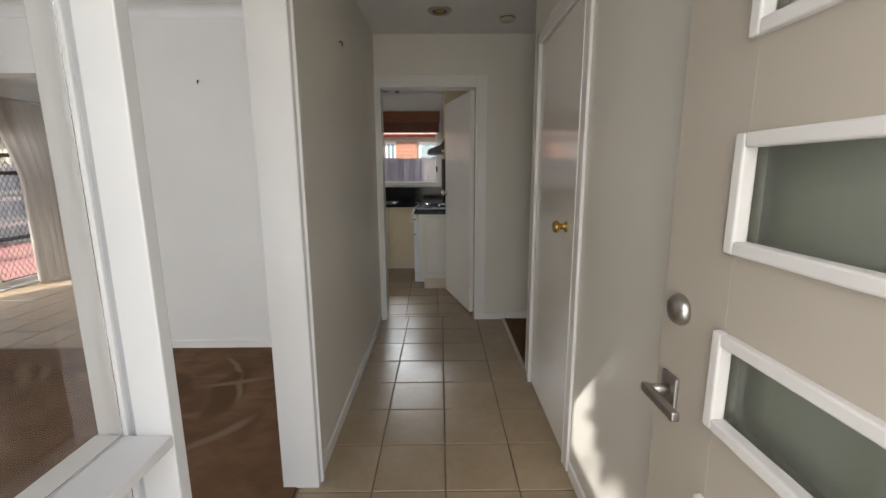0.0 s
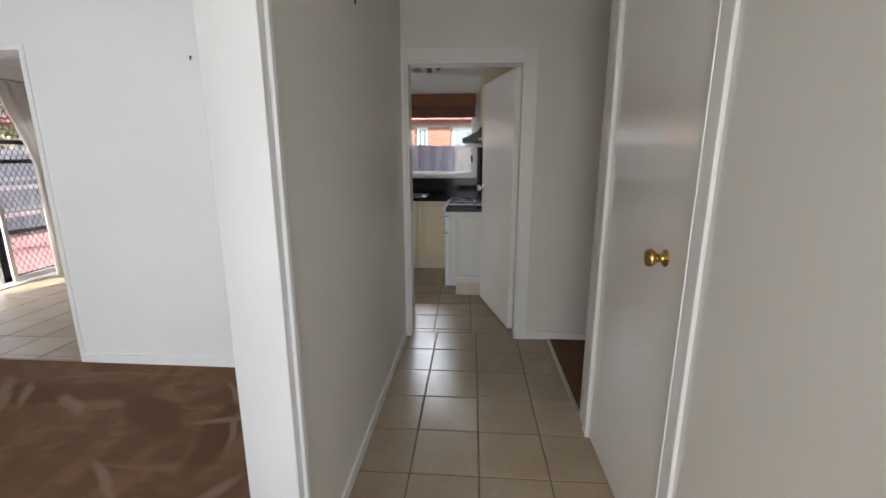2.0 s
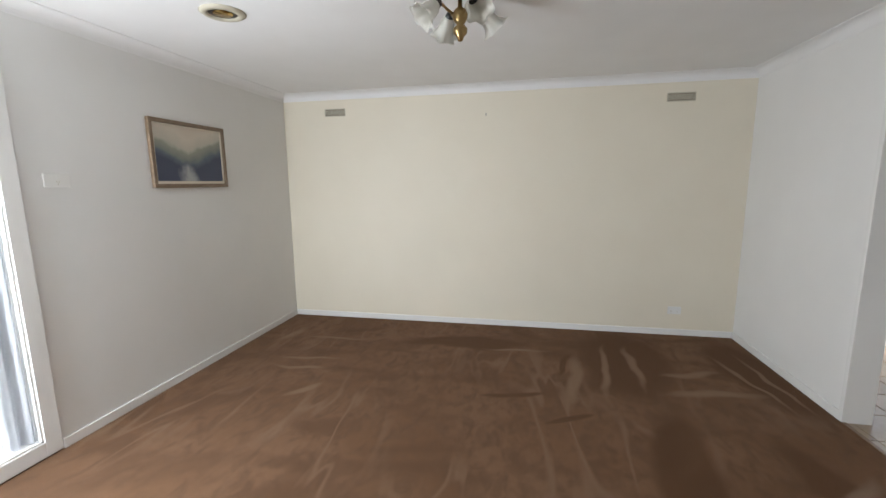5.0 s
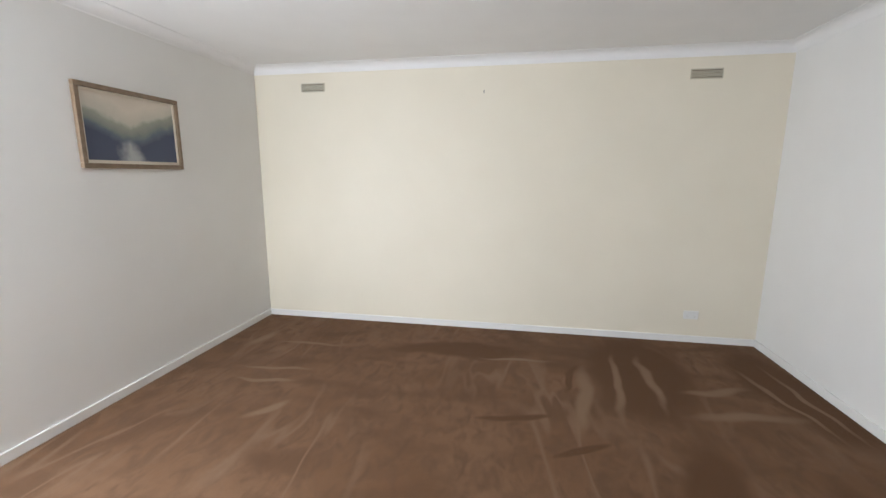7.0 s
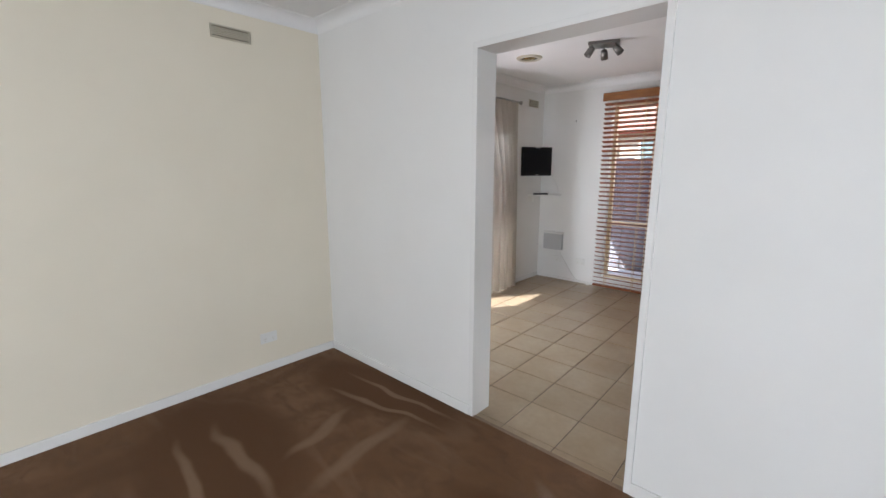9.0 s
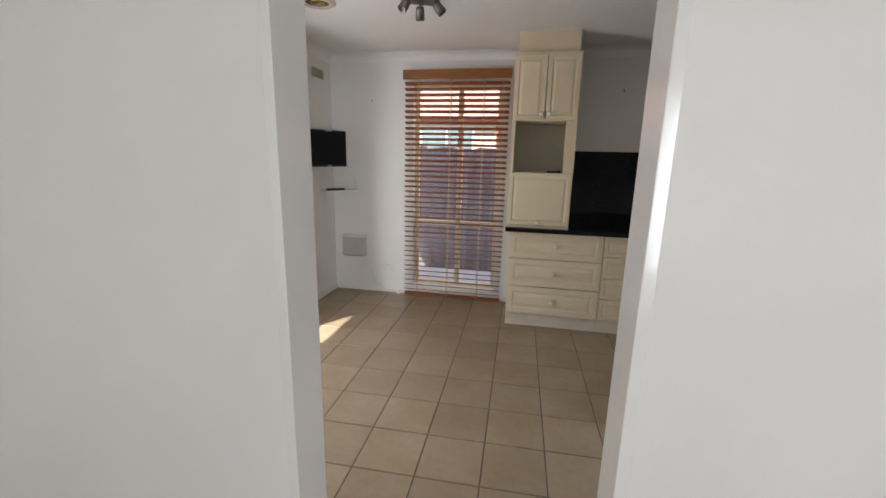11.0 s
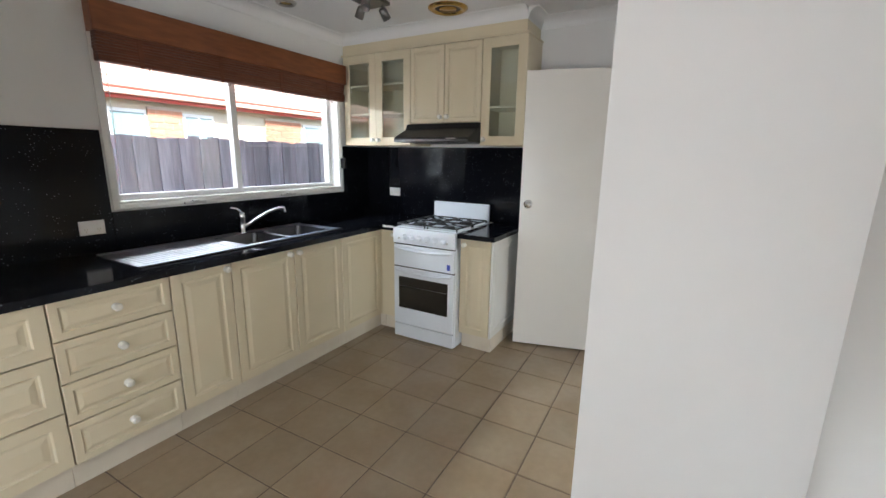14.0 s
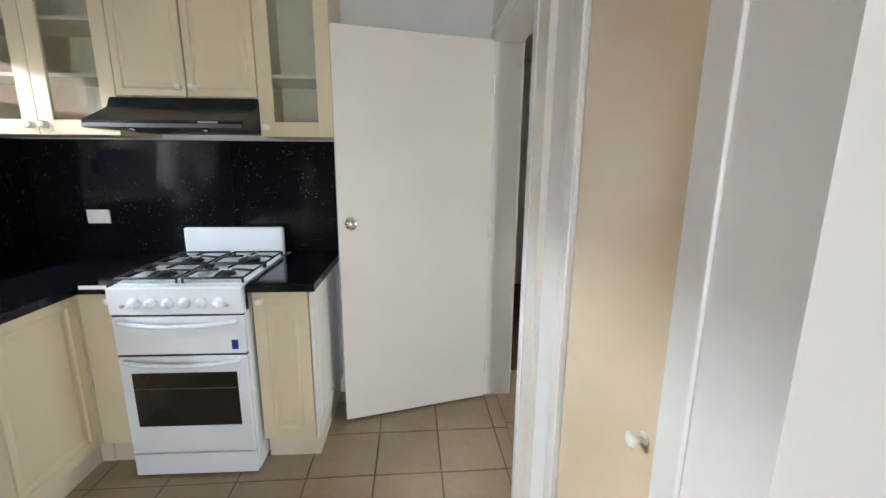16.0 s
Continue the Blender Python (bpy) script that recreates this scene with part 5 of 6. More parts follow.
def tall_unit():
    """The oven tower that stands on the worktop."""
    M = NF
    x0, x1 = -2.81, -2.3
    t = thing("tall_cabinet", "cream tower cabinet with an empty appliance niche", "cabinet", (-2.55, 6.4, CT))
    z0, za, zb, z1 = CT, 1.365, 1.775, 2.28
    part("side_panel", box(B(), x0, x0 + 0.018, FY, KN, z0, z1), CAB, t)
    part("side_panel", box(B(), x1 - 0.018, x1, FY, KN, z0, z1), CAB, t)
    for z in (z0, za - 0.018, zb, z1 - 0.018):
        part("shelf", box(B(), x0 + 0.018, x1 - 0.018, FY, KN - 0.01, z, z + 0.018), CAB, t)
    part("niche_back", box(B(), x0 + 0.018, x1 - 0.018, KN - 0.25, KN - 0.24, za, zb), CABIN, t, "plain grey-beige back of the niche")
    part("niche_trim", box(B(), x1 - 0.085, x1, FY - 0.018, FY, za, zb, 0.001), CAB, t)
    part("niche_trim", box(B(), x0, x0 + 0.028, FY - 0.018, FY, za, zb, 0.001), CAB, t)
    xm = (x0 + x1) / 2
    front("door", M, x0, xm, zb + 0.004, z1, t, SMALL, knob=(xm - 0.03, zb + 0.055))
    front("door", M, xm, x1, zb + 0.004, z1, t, SMALL, knob=(xm + 0.03, zb + 0.055))
    front("lift_door", M, x0, x1, z0 + 0.02, za, t, SMALL, knob=(xm, z0 + 0.05))
    part("bulkhead", box(B(), x0 + 0.02, x1 - 0.02, FY + 0.03, KN, z1, CZ), CAB, t)
    part("crown", box(B(), x0 - 0.006, x1 + 0.006, FY - 0.006, KN, z1, z1 + 0.012, 0.003), CAB, t)


tall_unit()
bm = tube(B(), [(-2.5, 6.2, 1.372), (-2.47, 6.21, 1.372), (-2.42, 6.19, 1.372)], 0.008, 8)
single("power_plug", box(bm, -2.43, -2.39, 6.17, 6.2, 1.366, 1.385, 0.004), BLACKP, "black plug lying at the niche edge", "plug", at=(-2.43, 6.19, 1.365))


def wall_cabinets():
    z0, z1, x0 = 1.532, 2.28, 0.40
    runs = [("glass_cabinet", "cream wall cabinet with two glazed doors", -6.745, -6.03, z0, 2),
            ("wall_cabinet", "cream wall cabinet with two routed doors above the hood", -6.03, -5.395, 1.705, 2),
            ("glass_cabinet", "cream wall cabinet with one narrow glazed door", -5.395, -5.055, z0, 1)]
    for name, label, a, b, zz, k in runs:
        t = thing(name, label, "cabinet", (0.56, -(a + b) / 2, zz), group="wall cabinets")
        for piece, q in (("side_panel", (a + 0.001, a + 0.017, zz, z1)), ("side_panel", (b - 0.017, b - 0.001, zz, z1)), ("bottom_panel", (a + 0.017, b - 0.017, zz, zz + 0.016)), ("top_panel", (a + 0.017, b - 0.017, z1 - 0.016, z1))):
            part(piece, mbox(B(), UF, *q, -0.32, -0.018), CAB, t)
        part("back_panel", mbox(B(), UF, a + 0.017, b - 0.017, zz + 0.016, z1 - 0.016, -0.318, -0.31), CAB, t)
        step = (b - a) / k
        for i in range(k):
            u0, u1 = a + i * step, a + (i + 1) * step
            ku = (u1 - 0.03 if i == 0 else u0 + 0.03) if k == 2 else u0 + 0.03
            if name == "wall_cabinet":
                front("door", UF, u0, u1, zz, z1, t, SMALL, knob=(ku, zz + 0.045))
                continue
            w = 0.068
            bm = B()
            for q in ((u0 + 0.0015, u0 + w, zz, z1), (u1 - w, u1 - 0.0015, zz, z1), (u0 + w, u1 - w, zz, zz + w), (u0 + w, u1 - w, z1 - w, z1)):
                mbox(bm, UF, *q, -0.016, 0.002, 0.0015)
            d = part("door", bm, CAB, t)
            g = part("pane", mbox(B(), UF, u0 + w - 0.004, u1 - w + 0.004, zz + w - 0.004, z1 - w + 0.004, -0.01, -0.006), CABGL, d, "clear glass")
            g.visible_shadow = False
            knob_part("knob", UF(ku, zz + 0.045, 0.002), (-1, 0, 0), KNOB, d, 0.0185, 0.032)
        if name == "glass_cabinet":
            for z in ((1.79, 2.03) if k == 2 else (1.8,)):
                part("shelf", mbox(B(), UF, a + 0.017, b - 0.017, z, z + 0.016, -0.31, -0.03), CAB, t)
    bm = box(B(), x0 + 0.02, KE, 5.075, KN, z1, CZ)
    t = single("bulkhead", bm, CAB, "cream boxed bulkhead above the wall cabinets", "bulkhead", kind="structure", at=(0.55, 6, z1))
    struct("trim_cabinet_top", box(B(), x0 - 0.008, KE, 5.048, KN, z1 + 0.001, z1 + 0.014, 0.003), CAB, "cream cabinet top moulding", "trim")
    cornice((x0 + 0.02, 5.075), (x0 + 0.02, KN), (-1, 0))
    cornice((x0 + 0.02, 5.075), (KE, 5.075), (0, -1))


wall_cabinets()


def hood():
    t = thing("range_hood", "black slanted range hood with two small lamps below", "range hood", (0.4, 5.71, 1.55))
    y0, y1 = 5.397, 6.055
    bm = B()
    prof = [(0.70, 1.7), (0.385, 1.7), (0.36, 1.655), (0.2, 1.585), (0.2, 1.553), (0.70, 1.553)]
    a = [bm.verts.new((x, y0, z)) for x, z in prof]
    b = [bm.verts.new((x, y1, z)) for x, z in prof]
    for i in range(6):
        bm.faces.new((a[i], a[(i + 1) % 6], b[(i + 1) % 6], b[i]))
    bm.faces.new(a)
    bm.faces.new(b[::-1])
    bmesh.ops.recalc_face_normals(bm, faces=bm.faces)
    bmesh.ops.bevel(bm, geom=bm.edges[:], offset=0.004, segments=2, affect="EDGES")
    part("canopy", bm, BLACKP, t)
    part("front_lip", box(B(), 0.196, 0.2, y0 + 0.004, y1 - 0.004, 1.555, 1.572, 0.001), STEEL, t)
    for y in (5.56, 5.86):
        part("lamp", lathe(B(), [(0, 0), (0.012, 0), (0.01, -0.012), (0, -0.013)], (0.215, y, 1.553)), CHROME, t)
    part("switches", box(B(), 0.196, 0.2, 5.5, 5.58, 1.575, 1.582), GPLAST, t)


hood()


def stove():
    t = thing("gas_stove", "white freestanding gas stove with black trivets and a dark oven window", "stove", (0.35, 5.667, 0))
    y0, y1, xf, xb = 5.394, 5.941, 0.035, 0.69
    SF = lambda u, v, d: (xf - d, -u, v)
    a, b = -y1, -y0
    part("body", box(B(), xf + 0.02, xb, y0, y1, 0.012, CT - 0.015, 0.003), STOVE, t)
    part("bottom_drawer", mbox(B(), SF, a + 0.004, b - 0.004, 0.012, 0.118, -0.02, 0.004, 0.004), STOVE, t)
    d = part("oven_door", mbox(B(), SF, a + 0.004, b - 0.004, 0.126, 0.595, -0.02, 0.008, 0.006), STOVE, t)
    part("window", mbox(B(), SF, a + 0.052, b - 0.052, 0.262, 0.52, 0.0, 0.01, 0.002), OVENGL, d, "dark glass oven window")
    part("rack", rod(B(), SF(a + 0.06, 0.445, 0.0105), SF(b - 0.06, 0.445, 0.0105), 0.0018), STEEL, d)

    def bow(z, dd):
        pts = [SF(a + 0.03 + (b - a - 0.06) * i / 8, z - 0.012 * math.sin(math.pi * i / 8), 0.01 + 0.025 * math.sin(math.pi * i / 8) ** 0.5) for i in range(9)]
        return tube(B(), pts, 0.011, 8)

    part("handle", bow(0.575, 0), STOVE, d, "white bowed handle")
    g = part("grill_door", mbox(B(), SF, a + 0.004, b - 0.004, 0.603, 0.776, -0.02, 0.007, 0.006), STOVE, t)
    part("handle", bow(0.752, 0), STOVE, g, "white bowed handle")
    part("badge", mbox(B(), SF, b - 0.062, b - 0.035, 0.625, 0.668, 0.006, 0.0085), mat("blue_badge", (0.03, 0.05, 0.3), 0.3), g, "small blue badge")
    part("joint", mbox(B(), SF, a + 0.006, b - 0.006, 0.594, 0.604, -0.02, 0.001), BLACKP, t)
    part("joint", mbox(B(), SF, a + 0.006, b - 0.006, 0.776, 0.784, -0.02, 0.001), BLACKP, t)
    part("control_panel", mbox(B(), SF, a, b, 0.784, CT, -0.06, 0.012, 0.008), STOVE, t)
    for i in range(6):
        u = a + 0.11 + i * 0.068
        part("control_knob", lathe(B(), [(0, 0), (0.024, 0), (0.022, 0.006), (0.017, 0.01), (0.015, 0.024), (0.012, 0.028), (0, 0.028)], SF(u, 0.838, 0.012), (-1, 0, 0), 18), STOVE, t, "white round control knob")
    for u in (a + 0.06, b - 0.06):
        part("control_knob", lathe(B(), [(0, 0), (0.008, 0), (0.007, 0.008), (0, 0.009)], SF(u, 0.826, 0.012), (-1, 0, 0), 12), GPLAST, t)
    part("hob", box(B(), xf + 0.04, xb - 0.06, y0 + 0.002, y1 - 0.002, CT - 0.016, CT + 0.004, 0.004), STOVE, t)
    part("back_guard", box(B(), xb - 0.06, xb - 0.025, y0 + 0.006, y1 - 0.006, CT, 1.06, 0.012), STOVE, t)
    for i, x in enumerate((0.2, 0.47)):
        for j, y in enumerate((5.53, 5.805)):
            r = 0.042 + 0.012 * ((i + j) % 2)
            part("burner", lathe(B(), [(0, 0.016), (r * 0.8, 0.016), (r, 0.01), (r, 0.002), (0, 0.002)], (x, y, CT + 0.004), n=20), IRON, t)
            bm = B()
            z = CT + 0.026
            h2 = 0.125
            for s in (-1, 1):
                rod(bm, (x - h2, y + s * h2, z), (x + h2, y + s * h2, z), 0.0055, n=6)
                rod(bm, (x + s * h2, y - h2, z), (x + s * h2, y + h2, z), 0.0055, n=6)
                for s2 in (-1, 1):
                    rod(bm, (x + s * h2, y + s2 * h2, CT + 0.004), (x + s * h2, y + s2 * h2, z), 0.006, n=6)
                rod(bm, (x + s * h2, y, z), (x + s * 0.03, y, z + 0.006), 0.0055, n=6)
                rod(bm, (x, y + s * h2, z), (x, y + s * 0.03, z + 0.006), 0.0055, n=6)
            part("trivet", bm, IRON, t, "black cast iron trivet")


stove()
struct("trim_stove_strip", box(B(), 0.047, 0.05, 5.95, 6.06, CT - 0.012, CT + 0.004, 0.001), WPLAST, "thin white edge strip", "strip")

# ---- sink window ----
window("window_sink", "white aluminium sliding window above the sink", MN, -1.44, 0.33, 1.155, 2.16, ALUW, [-0.62], [], 0.14, 0.045, arch=0.03)
for x in (-1.02, -0.28):
    bm = box(B(), x - 0.07, x + 0.07, KN - 0.03, KN - 0.01, 1.125, 1.14, 0.004)
    box(bm, x - 0.02, x + 0.02, KN - 0.035, KN - 0.01, 1.135, 1.15, 0.003)
    single("blind_cleat", bm, GPLAST, "grey plastic catch on the window sill edge", "catch", group="sill catches", at=(x, KN - 0.02, 1.13))
single("window_latch", box(B(), 0.285, 0.31, KN - 0.1, KN - 0.05, 1.33, 1.42, 0.005), BLACKP, "black window latch on the frame", "latch", at=(0.3, KN - 0.07, 1.33))


def raised_blind():
    """A timber venetian drawn up into a stack below its valance."""
    t = thing("venetian_blind", "dark red-brown timber venetian blind drawn up above the sink", "blind", (-0.56, KN - 0.05, 1.9))
    x0, x1, yc = -1.462, 0.335, KN - 0.052
    part("valance", box(B(), x0 - 0.012, x1 + 0.012, yc - 0.046, yc - 0.03, 2.04, 2.195, 0.005), VALAN2, t, "red-brown timber valance")
    for x in (x0 - 0.011, x1 - 0.001):
        part("valance_return", box(B(), x, x + 0.012, yc - 0.03, KN - 0.015, 2.04, 2.195, 0.002), VALAN2, t)
    part("head_rail", box(B(), x0 + 0.004, x1 - 0.004, yc - 0.026, yc + 0.028, 2.14, 2.19, 0.003), ROMAN, t)
    rng = random.Random(8)
    cords = [x0 + 0.2 + i * (x1 - x0 - 0.4) / 3 for i in range(4)]
    n = 15
    for i in range(n):
        bm = B()
        z = 1.93 + i * 0.0135
        dy, tilt = rng.uniform(-0.006, 0.004), rng.uniform(-0.05, 0.05)
        segs = 18
        lo = []
        for k in range(segs + 1):
            x = x0 + (x1 - x0) * k / segs
            near = min(abs(x - c) for c in cords)
            zz = z - 0.006 * min(1.0, near / 0.2) * math.cos(i * 0.4) + tilt * 0.02 * (k / segs - 0.5)
            lo.append([bm.verts.new((x, yc + dy + b, zz + c)) for b, c in ((-0.025, -0.0062), (0.025, -0.0062), (0.025, 0.0062), (-0.025, 0.0062))])
        for p, q in zip(lo, lo[1:]):
            for k in range(4):
                bm.faces.new((p[k], p[(k + 1) % 4], q[(k + 1) % 4], q[k]))
        bm.faces.new(lo[0][::-1])
        bm.faces.new(lo[-1])
        bmesh.ops.recalc_face_normals(bm, faces=bm.faces)
        part("slat", bm, ROMAN, t)
    part("bottom_rail", box(B(), x0, x1, yc - 0.028, yc + 0.026, 1.9, 1.921, 0.004), ROMAN, t)
    for c in cords:
        part("ladder_tape", box(B(), c - 0.012, c + 0.012, yc - 0.034, yc - 0.0315, 1.89, 2.06), ROMAN, t)
        part("cord_loop", tube(B(), [(c + 0.03, yc - 0.03, 1.935), (c + 0.035, yc - 0.032, 1.885), (c + 0.05, yc - 0.031, 1.88), (c + 0.055, yc - 0.03, 1.925)], 0.0025, 6), ROMAN, t)
    part("cord", tube(B(), [(x0 + 0.04, KN - 0.05, 2.1), (x0 + 0.045, KN - 0.03, 1.6), (x0 + 0.035, KN - 0.03, 1.2)], 0.002, 5), WPLAST, t)


raised_blind()

# ---- outside ----
gb = box(B(), -70, 70, -70, 70, -0.3, -0.16)
struct("ground", gb, GRASS, "dry grass and bare soil around the house", "ground")
struct("pavement_patio", box(B(), WX - 5.5, WX - 0.2, 0.5, 9.0, -0.2, -0.06), PAVER, "red paved patio outside the sliding door", "patio")
struct("pavement_porch", box(B(), -0.78, 3.0, -3.0, 0.4, -0.2, -0.03), CONC, "grey concrete porch", "porch")
struct("pavement_side", box(B(), WX, 6.0, 6.96, 8.3, -0.2, -0.1), CONC, "grey concrete side path", "path")


def paling_fence(x0, x1, y, top):
    t = thing("paling_fence", "weathered grey timber paling fence behind the house", "fence", ((x0 + x1) / 2, y, -0.15))
    w = 0.105
    base = bpy.data.meshes.new("paling")
    bm = box(B(), -w / 2 - 0.004, w / 2 + 0.004, -0.009, 0.009, 0, 1, 0.002)
    bm.to_mesh(base)
    bm.free()
    base.materials.append(FENCE)
    i = 0
    x = x0
    while x < x1:
        ob = new("paling", base)
        ob.parent = t
        ob.location = Vector((x, y + (0.01 if i % 2 else -0.01), -0.15)) - base_of(t)
        ob.scale = (1, 1, top + 0.15 + random.uniform(-0.02, 0.02))
        ob.rotation_euler = (0, random.uniform(-0.003, 0.003), 0)
        x += w
        i += 1
    for z in (0.3, 1.2):
        part("rail", box(B(), x0, x1, y + 0.02, y + 0.06, z, z + 0.08), FENCE, t)


paling_fence(-7.0, 7.0, 8.5, 1.6)


def neighbour():
    """Low brick house with pale panels, a red gutter and a pale tiled roof."""
    t = thing("neighbour_house", "single-storey brick house with a red gutter and a pale tiled roof", "house", (0, 11.2, -0.2))
    y = 11.0
    part("wall", box(B(), -16, 16, y, y + 0.3, -0.2, 2.2), RENDER, t, "pale cream wall")
    for x, hw in ((-9.2, 0.32), (-5.6, 0.32), (-3.0, 0.32), (-1.35, 0.32), (-0.47, 0.25), (1.06, 0.24), (3.24, 0.41), (7.0, 0.32)):
        pier = part("pier", box(B(), x - hw, x + hw, y - 0.05, y, -0.2, 2.1), MORTAR, t, "red brick pier")
        bm = B()
        for r in range(24):
            for c in range(5):
                bx0 = x - hw - 0.01 + c * 0.225 - (0.1 if r % 2 else 0)
                a, b = max(bx0, x - hw - 0.005), min(bx0 + 0.213, x + hw + 0.005)
                if b - a > 0.03:
                    box(bm, a, b, y - 0.06, y - 0.045, -0.18 + r * 0.094, -0.18 + r * 0.094 + 0.082)
        q = part("brickwork", bm, BRICK, pier)
        q["kind"] = "stuff"
    for x, hw, z0 in ((-7.4, 0.55, 0.8), (-4.3, 0.55, 0.8), (-2.2, 0.45, 0.8), (-0.86, 0.12, 0.8), (0.33, 0.48, 0.8), (1.58, 0.25, 1.5), (4.4, 0.65, 0.8), (9.0, 0.55, 0.8)):
        w = part("window", box(B(), x - hw, x + hw, y - 0.03, y, z0, 2.05), RAILW, t)
        part("pane", box(B(), x - hw + 0.04, x - 0.02, y - 0.04, y - 0.03, z0 + 0.05, 2.0), FARGL, w)
        part("pane", box(B(), x + 0.02, x + hw - 0.04, y - 0.04, y - 0.03, z0 + 0.05, 2.0), FARGL, w)
    part("soffit", box(B(), -16.6, 16.6, y - 0.16, y + 0.3, 2.2, 2.23), RENDER, t)
    part("fascia", box(B(), -16.6, 16.6, y - 0.18, y - 0.16, 2.16, 2.25, 0.002), FASCIA, t, "red painted fascia board")
    part("gutter", box(B(), -16.6, 16.6, y - 0.27, y - 0.18, 2.215, 2.3, 0.02), GUTT, t, "pale pink gutter")
    part("gutter_lip", box(B(), -16.6, 16.6, y - 0.277, y - 0.262, 2.285, 2.315, 0.004), FASCIA, t, "red gutter edge")
    bm = B()
    for r in range(22):
        ya, za = y - 0.24 + r * 0.3, 2.3 + r * 0.105
        vs = [bm.verts.new(p) for p in ((-16.6, ya, za + 0.03), (16.6, ya, za + 0.03), (16.6, ya + 0.32, za + 0.11), (-16.6, ya + 0.32, za + 0.11))]
        bm.faces.new(vs)
        ve = [bm.verts.new(p) for p in ((-16.6, ya, za), (16.6, ya, za))]
        bm.faces.new((ve[0], ve[1], vs[1], vs[0]))
    part("roof", bm, ROOFT, t, "pale pinkish roof tiles in courses")
    part("gable", box(B(), -16, 16, y + 6.2, y + 6.4, -0.2, 4.8), RENDER, t)


neighbour()


def sheet_fence():
    t = thing("metal_fence", "pale grey metal sheet fence with white rails", "fence", (WX - 4.4, 5, -0.2))
    x = WX - 4.4
    bm = B()
    n = 260
    y0, y1 = -4.0, 12.0
    lo, hi = [], []
    for i in range(n + 1):
        y = y0 + (y1 - y0) * i / n
        dx = 0.018 * (1 if i % 4 < 2 else -1)
        lo.append(bm.verts.new((x + dx, y, -0.2)))
        hi.append(bm.verts.new((x + dx, y, 1.5)))
    for i in range(n):
        bm.faces.new((lo[i], lo[i + 1], hi[i + 1], hi[i]))
    part("sheet", bm, SHEETF, t)
    for z in (0.35, 0.95, 1.5):
        part("rail", box(B(), x + 0.02, x + 0.06, y0, y1, z - 0.04, z + 0.04, 0.004), RAILW, t)
    for y in (-2, 1.0, 4.0, 7.0, 10.0):
        part("post", box(B(), x + 0.02, x + 0.09, y - 0.03, y + 0.03, -0.2, 1.56, 0.004), RAILW, t)


sheet_fence()


def west_house():
    t = thing("neighbour_house", "cream house with an orange-brown gutter beyond the metal fence", "house", (-15, 9, -0.2))
    part("wall", box(B(), -15.3, -15, 2, 16, -0.2, 2.75), RENDER, t, "pale cream wall")
    part("gutter", box(B(), -15, -14.55, 1.6, 16.4, 2.75, 2.95, 0.03), POSTO, t, "orange-brown gutter and fascia")
    bm = B()
    for r in range(12):
        xa, za = -14.6 - r * 0.3, 2.96 + r * 0.12
        vs = [bm.verts.new(p) for p in ((xa, 1.6, za + 0.03), (xa, 16.4, za + 0.03), (xa - 0.32, 16.4, za + 0.13), (xa - 0.32, 1.6, za + 0.13))]
        bm.faces.new(vs)
        ve = [bm.verts.new(p) for p in ((xa, 1.6, za), (xa, 16.4, za))]
        bm.faces.new((ve[0], ve[1], vs[1], vs[0]))
    part("roof", bm, ROOFT, t, "pale roof tiles in courses")


west_house()
single("plant_pot", lathe(B(), [(0, 0), (0.11, 0), (0.15, 0.24), (0.16, 0.26), (0.14, 0.26), (0.13, 0.22), (0, 0.22)], (-7.9, 6.87, -0.06)), RAILW, "white round garden pot on the red paving", "pot", at=(-7.9, 6.87, -0.06))
single("planter", lathe(B(), [(0, 0), (0.14, 0), (0.19, 0.13), (0.18, 0.15), (0.15, 0.12), (0, 0.12)], (-7.72, 7.22, -0.06)), GPLAST, "low grey round planter on the red paving", "planter", at=(-7.72, 7.22, -0.06))


def balustrade():
    """White two-rail barrier on the patio with timber posts."""
    t = thing("patio_rail", "white two-rail patio barrier with orange timber posts", "railing", (WX - 2.6, 5.5, -0.06))
    x = WX - 2.6
    for z in (0.45, 0.9):
        part("rail", box(B(), x - 0.02, x + 0.02, 2.0, 9.0, z - 0.03, z + 0.03, 0.004), RAILW, t)
    for y in (2.2, 4.4, 6.55, 8.6):
        part("post", box(B(), x - 0.05, x + 0.05, y - 0.05, y + 0.05, -0.06, 0.98, 0.006), POSTO, t, "orange-brown timber post")


balustrade()


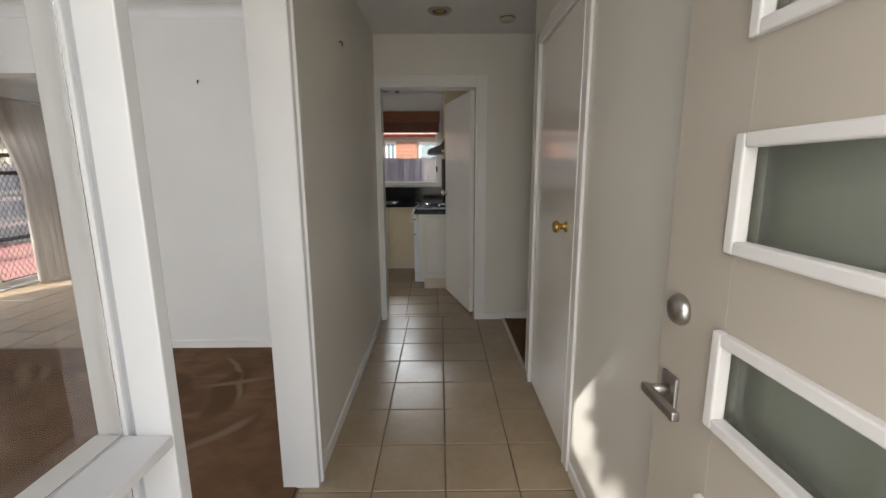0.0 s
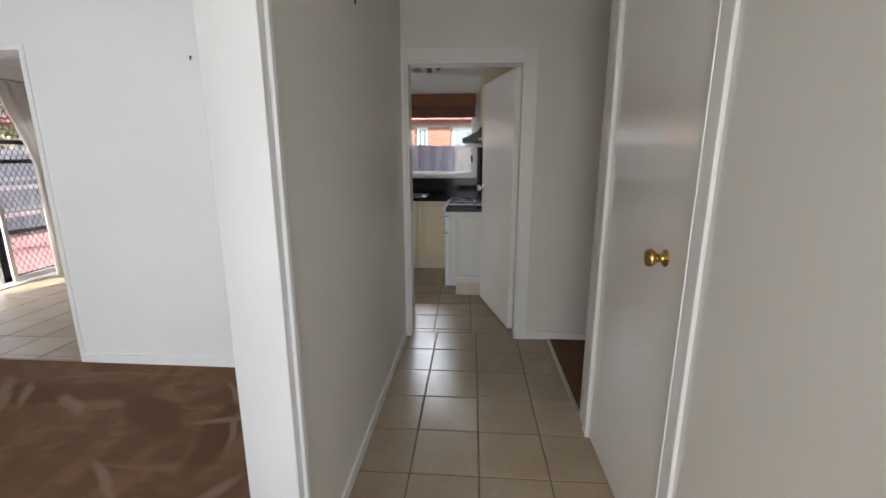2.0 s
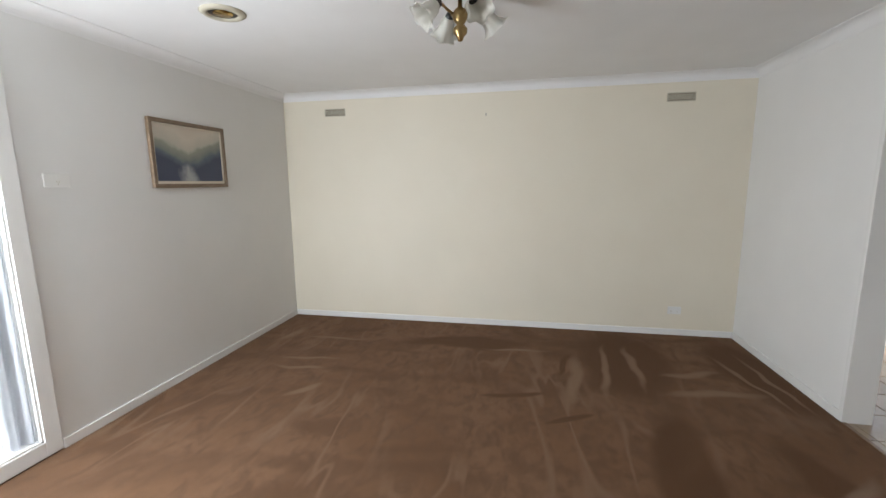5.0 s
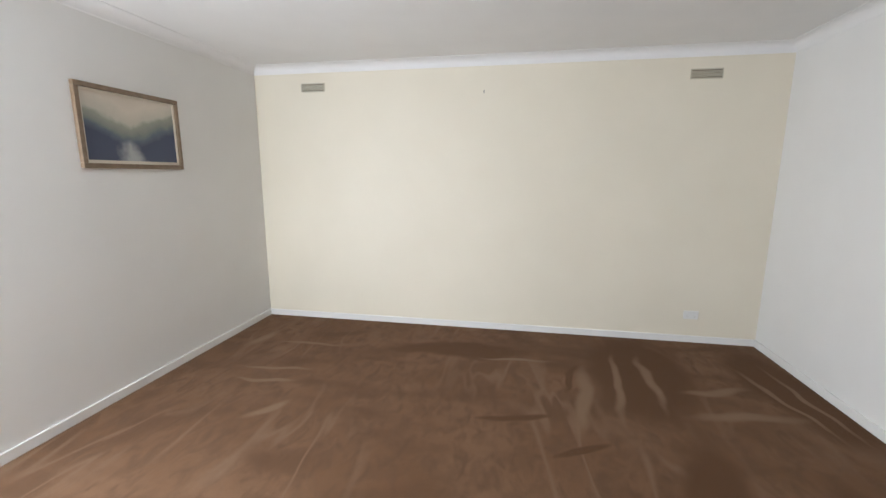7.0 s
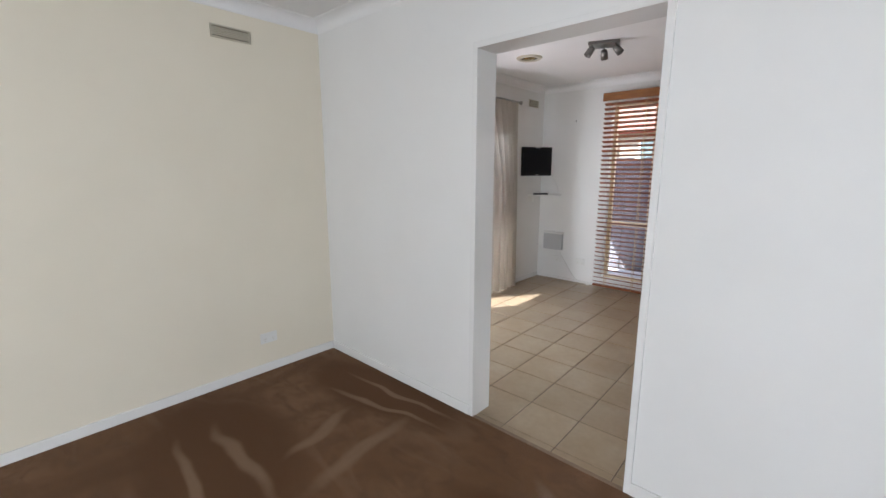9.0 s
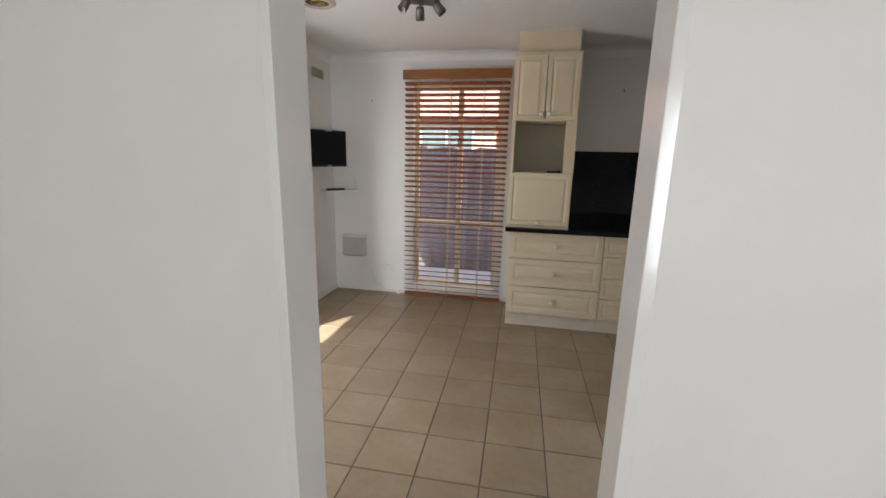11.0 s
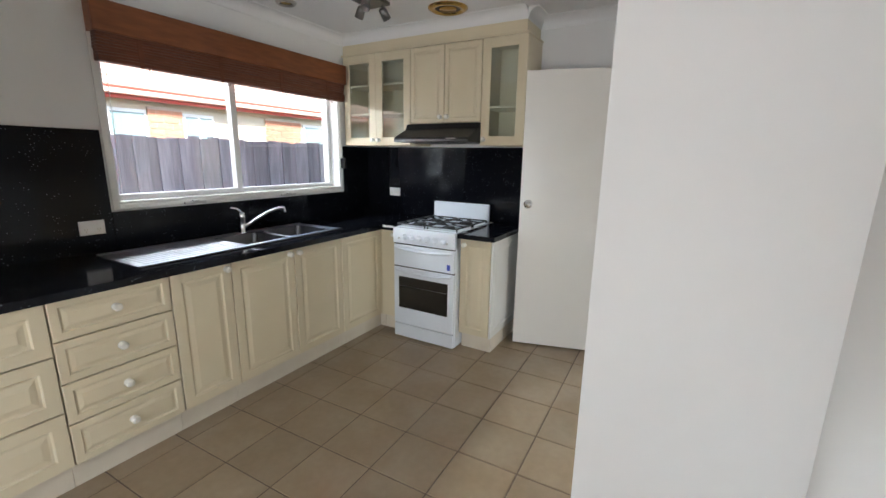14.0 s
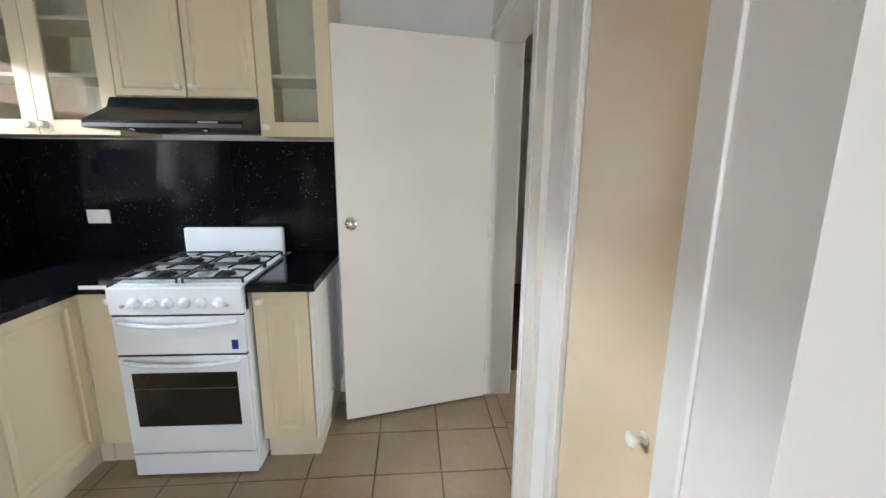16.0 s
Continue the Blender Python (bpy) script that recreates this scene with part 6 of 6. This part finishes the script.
def tree(x, y, height, spread, seed, leaves=1500, fluff=0.33):
    rng = random.Random(seed)
    t = thing("tree", "leafy yellow-green tree, of the garden or added unseen to block sun", "tree", (x, y, -0.2), group="garden trees")
    bm = B()
    p = Vector((x, y, -0.2))
    tips = []
    trunk = [p, p + Vector((0.05, 0.04, height * 0.25)), p + Vector((-0.03, 0.1, height * 0.5))]
    for i, (a, b) in enumerate(zip(trunk, trunk[1:])):
        rod(bm, a, b, 0.13 - 0.03 * i, 0.1 - 0.03 * i, 9)
    for k in range(9):
        a = rng.uniform(0, 6.28)
        s = trunk[1].lerp(trunk[2], rng.random())
        e = s + Vector((math.cos(a) * spread * rng.uniform(0.5, 0.9), math.sin(a) * spread * rng.uniform(0.5, 0.9), height * rng.uniform(0.15, 0.45)))
        rod(bm, s, e, 0.045, 0.012, 6)
        tips += [s.lerp(e, f) for f in (0.45, 0.7, 0.9, 1.0)]
    part("trunk", bm, BARK, t)
    vs, fs = [], []
    for i in range(leaves):
        c = rng.choice(tips) + Vector((rng.gauss(0, fluff), rng.gauss(0, fluff), rng.gauss(0, fluff * 0.85)))
        u = Vector((rng.uniform(-1, 1), rng.uniform(-1, 1), rng.uniform(-1, 1))).normalized()
        v = u.orthogonal().normalized()
        s = rng.uniform(0.05, 0.11)
        n0 = len(vs)
        vs += [c - u * s, c + v * s * 0.45, c + u * s, c - v * s * 0.45]
        fs.append((n0, n0 + 1, n0 + 2, n0 + 3))
    o = base_of(t)
    me = bpy.data.meshes.new("crown")
    me.from_pydata([tuple(q - o) for q in vs], [], fs)
    me.materials.append(LEAFM)
    ob = new("crown", me)
    ob.parent = t
    ob["kind"] = "stuff"


for i, (x, y, hh, sp) in enumerate(((-11.5, 6.5, 4.6, 1.7), (-12.0, 9.8, 5.2, 2.0), (-11.8, 3.0, 4.2, 1.6), (-3.2, -5.5, 4.0, 1.6), (-0.5, -6.5, 4.6, 1.8), (-13.5, 13.0, 5.5, 2.2))):
    tree(x, y, hh, sp, 10 + i)
# added unseen columnar tree: keeps most of the sun off the open front door
tree(-1.72, -2.85, 7.6, 0.42, 31, 12000, 0.12)

# ---- floor tiles, each its own piece ----
PX, PY, AX, AY, G = 0.3165, 0.3125, 0.36, 5.115, 0.0035
floor = bpy.data.objects["floor_base"]
shared = {}


def tile(x0, x1, y0, y1):
    w, d = round(x1 - x0, 4), round(y1 - y0, 4)
    if (w, d) not in shared:
        bm = box(B(), -w / 2, w / 2, -d / 2, d / 2, -0.008, 0.0)
        top = [e for e in bm.edges if all(abs(v.co.z) < 1e-6 for v in e.verts)]
        bmesh.ops.bevel(bm, geom=top, offset=0.0025, segments=1, affect="EDGES")
        me = bpy.data.meshes.new("tile")
        bm.to_mesh(me)
        bm.free()
        me.materials.append(TILE)
        shared[(w, d)] = me
    ob = new("tile", shared[(w, d)])
    ob.parent = floor
    ob.location = ((x0 + x1) / 2, (y0 + y1) / 2, random.uniform(-0.0006, 0.0006))


for i in range(-3, 3):
    for j in range(-16, -2):
        x0, x1, y0, y1 = AX + i * PX + G, AX + (i + 1) * PX - G, AY + j * PY + G, AY + (j + 1) * PY - G
        x0, x1, y0, y1 = max(x0, -0.28), min(x1, 0.98), max(y0, 0.37), min(y1, 4.172)
        if x1 - x0 > 0.03 and y1 - y0 > 0.03:
            tile(x0, x1, y0, y1)


# the kitchen's grid is laid a little out of square
def clip_poly(poly, ax, val, keep_above):
    out = []
    for p, q in zip(poly, poly[1:] + poly[:1]):
        a, b = (p[ax] - val, q[ax] - val) if keep_above else (val - p[ax], val - q[ax])
        if a >= 0:
            out.append(p)
        if a * b < 0:
            k = a / (a - b)
            out.append((p[0] + (q[0] - p[0]) * k, p[1] + (q[1] - p[1]) * k))
    return out


KP, KA = 0.31, radians(1.1)
ca, sa = math.cos(KA), math.sin(KA)
whole = None
for i in range(-14, 10):
    for j in range(-8, 8):
        u0, v0 = i * KP - 0.0567, j * KP + 0.141
        uv = [(u0 + G, v0 + G), (u0 + KP - G, v0 + G), (u0 + KP - G, v0 + KP - G), (u0 + G, v0 + KP - G)]
        poly = [(-1.5 + u * ca - v * sa, 5.0 + u * sa + v * ca) for u, v in uv]
        cx, cy = sum(p[0] for p in poly) / 4, sum(p[1] for p in poly) / 4
        n0 = poly
        low = 4.176 if cx > -0.36 else NY + 0.006
        for ax, val, above in ((0, WX - 0.05, True), (0, KE + 0.05, False), (1, low, True), (1, KN + 0.05, False)):
            poly = clip_poly(poly, ax, val, above) if len(poly) > 2 else []
        if len(poly) < 3:
            continue
        if poly == n0 and whole:
            ob = new("tile", whole)
            ob.parent, ob.location, ob.rotation_euler = floor, (cx, cy, random.uniform(-0.0006, 0.0006)), (0, 0, KA)
            continue
        bm = B()
        if poly == n0:
            pts = [(u - u0 - KP / 2, v - v0 - KP / 2) for u, v in uv]
        else:
            pts = [(p[0] - cx, p[1] - cy) for p in poly]
        f = bm.faces.new([bm.verts.new((*p, -0.008)) for p in pts])
        g = bmesh.ops.extrude_face_region(bm, geom=[f])
        bmesh.ops.translate(bm, vec=(0, 0, 0.008), verts=[v for v in g["geom"] if isinstance(v, bmesh.types.BMVert)])
        bmesh.ops.recalc_face_normals(bm, faces=bm.faces)
        if poly == n0:
            bmesh.ops.bevel(bm, geom=[e for e in bm.edges if all(abs(v.co.z) < 1e-6 for v in e.verts)], offset=0.0025, segments=1, affect="EDGES")
        me = bpy.data.meshes.new("tile")
        bm.to_mesh(me)
        bm.free()
        me.materials.append(TILE)
        ob = new("tile", me)
        ob.parent, ob.location = floor, (cx, cy, random.uniform(-0.0006, 0.0006))
        if poly == n0:
            whole = me
            ob.rotation_euler = (0, 0, KA)
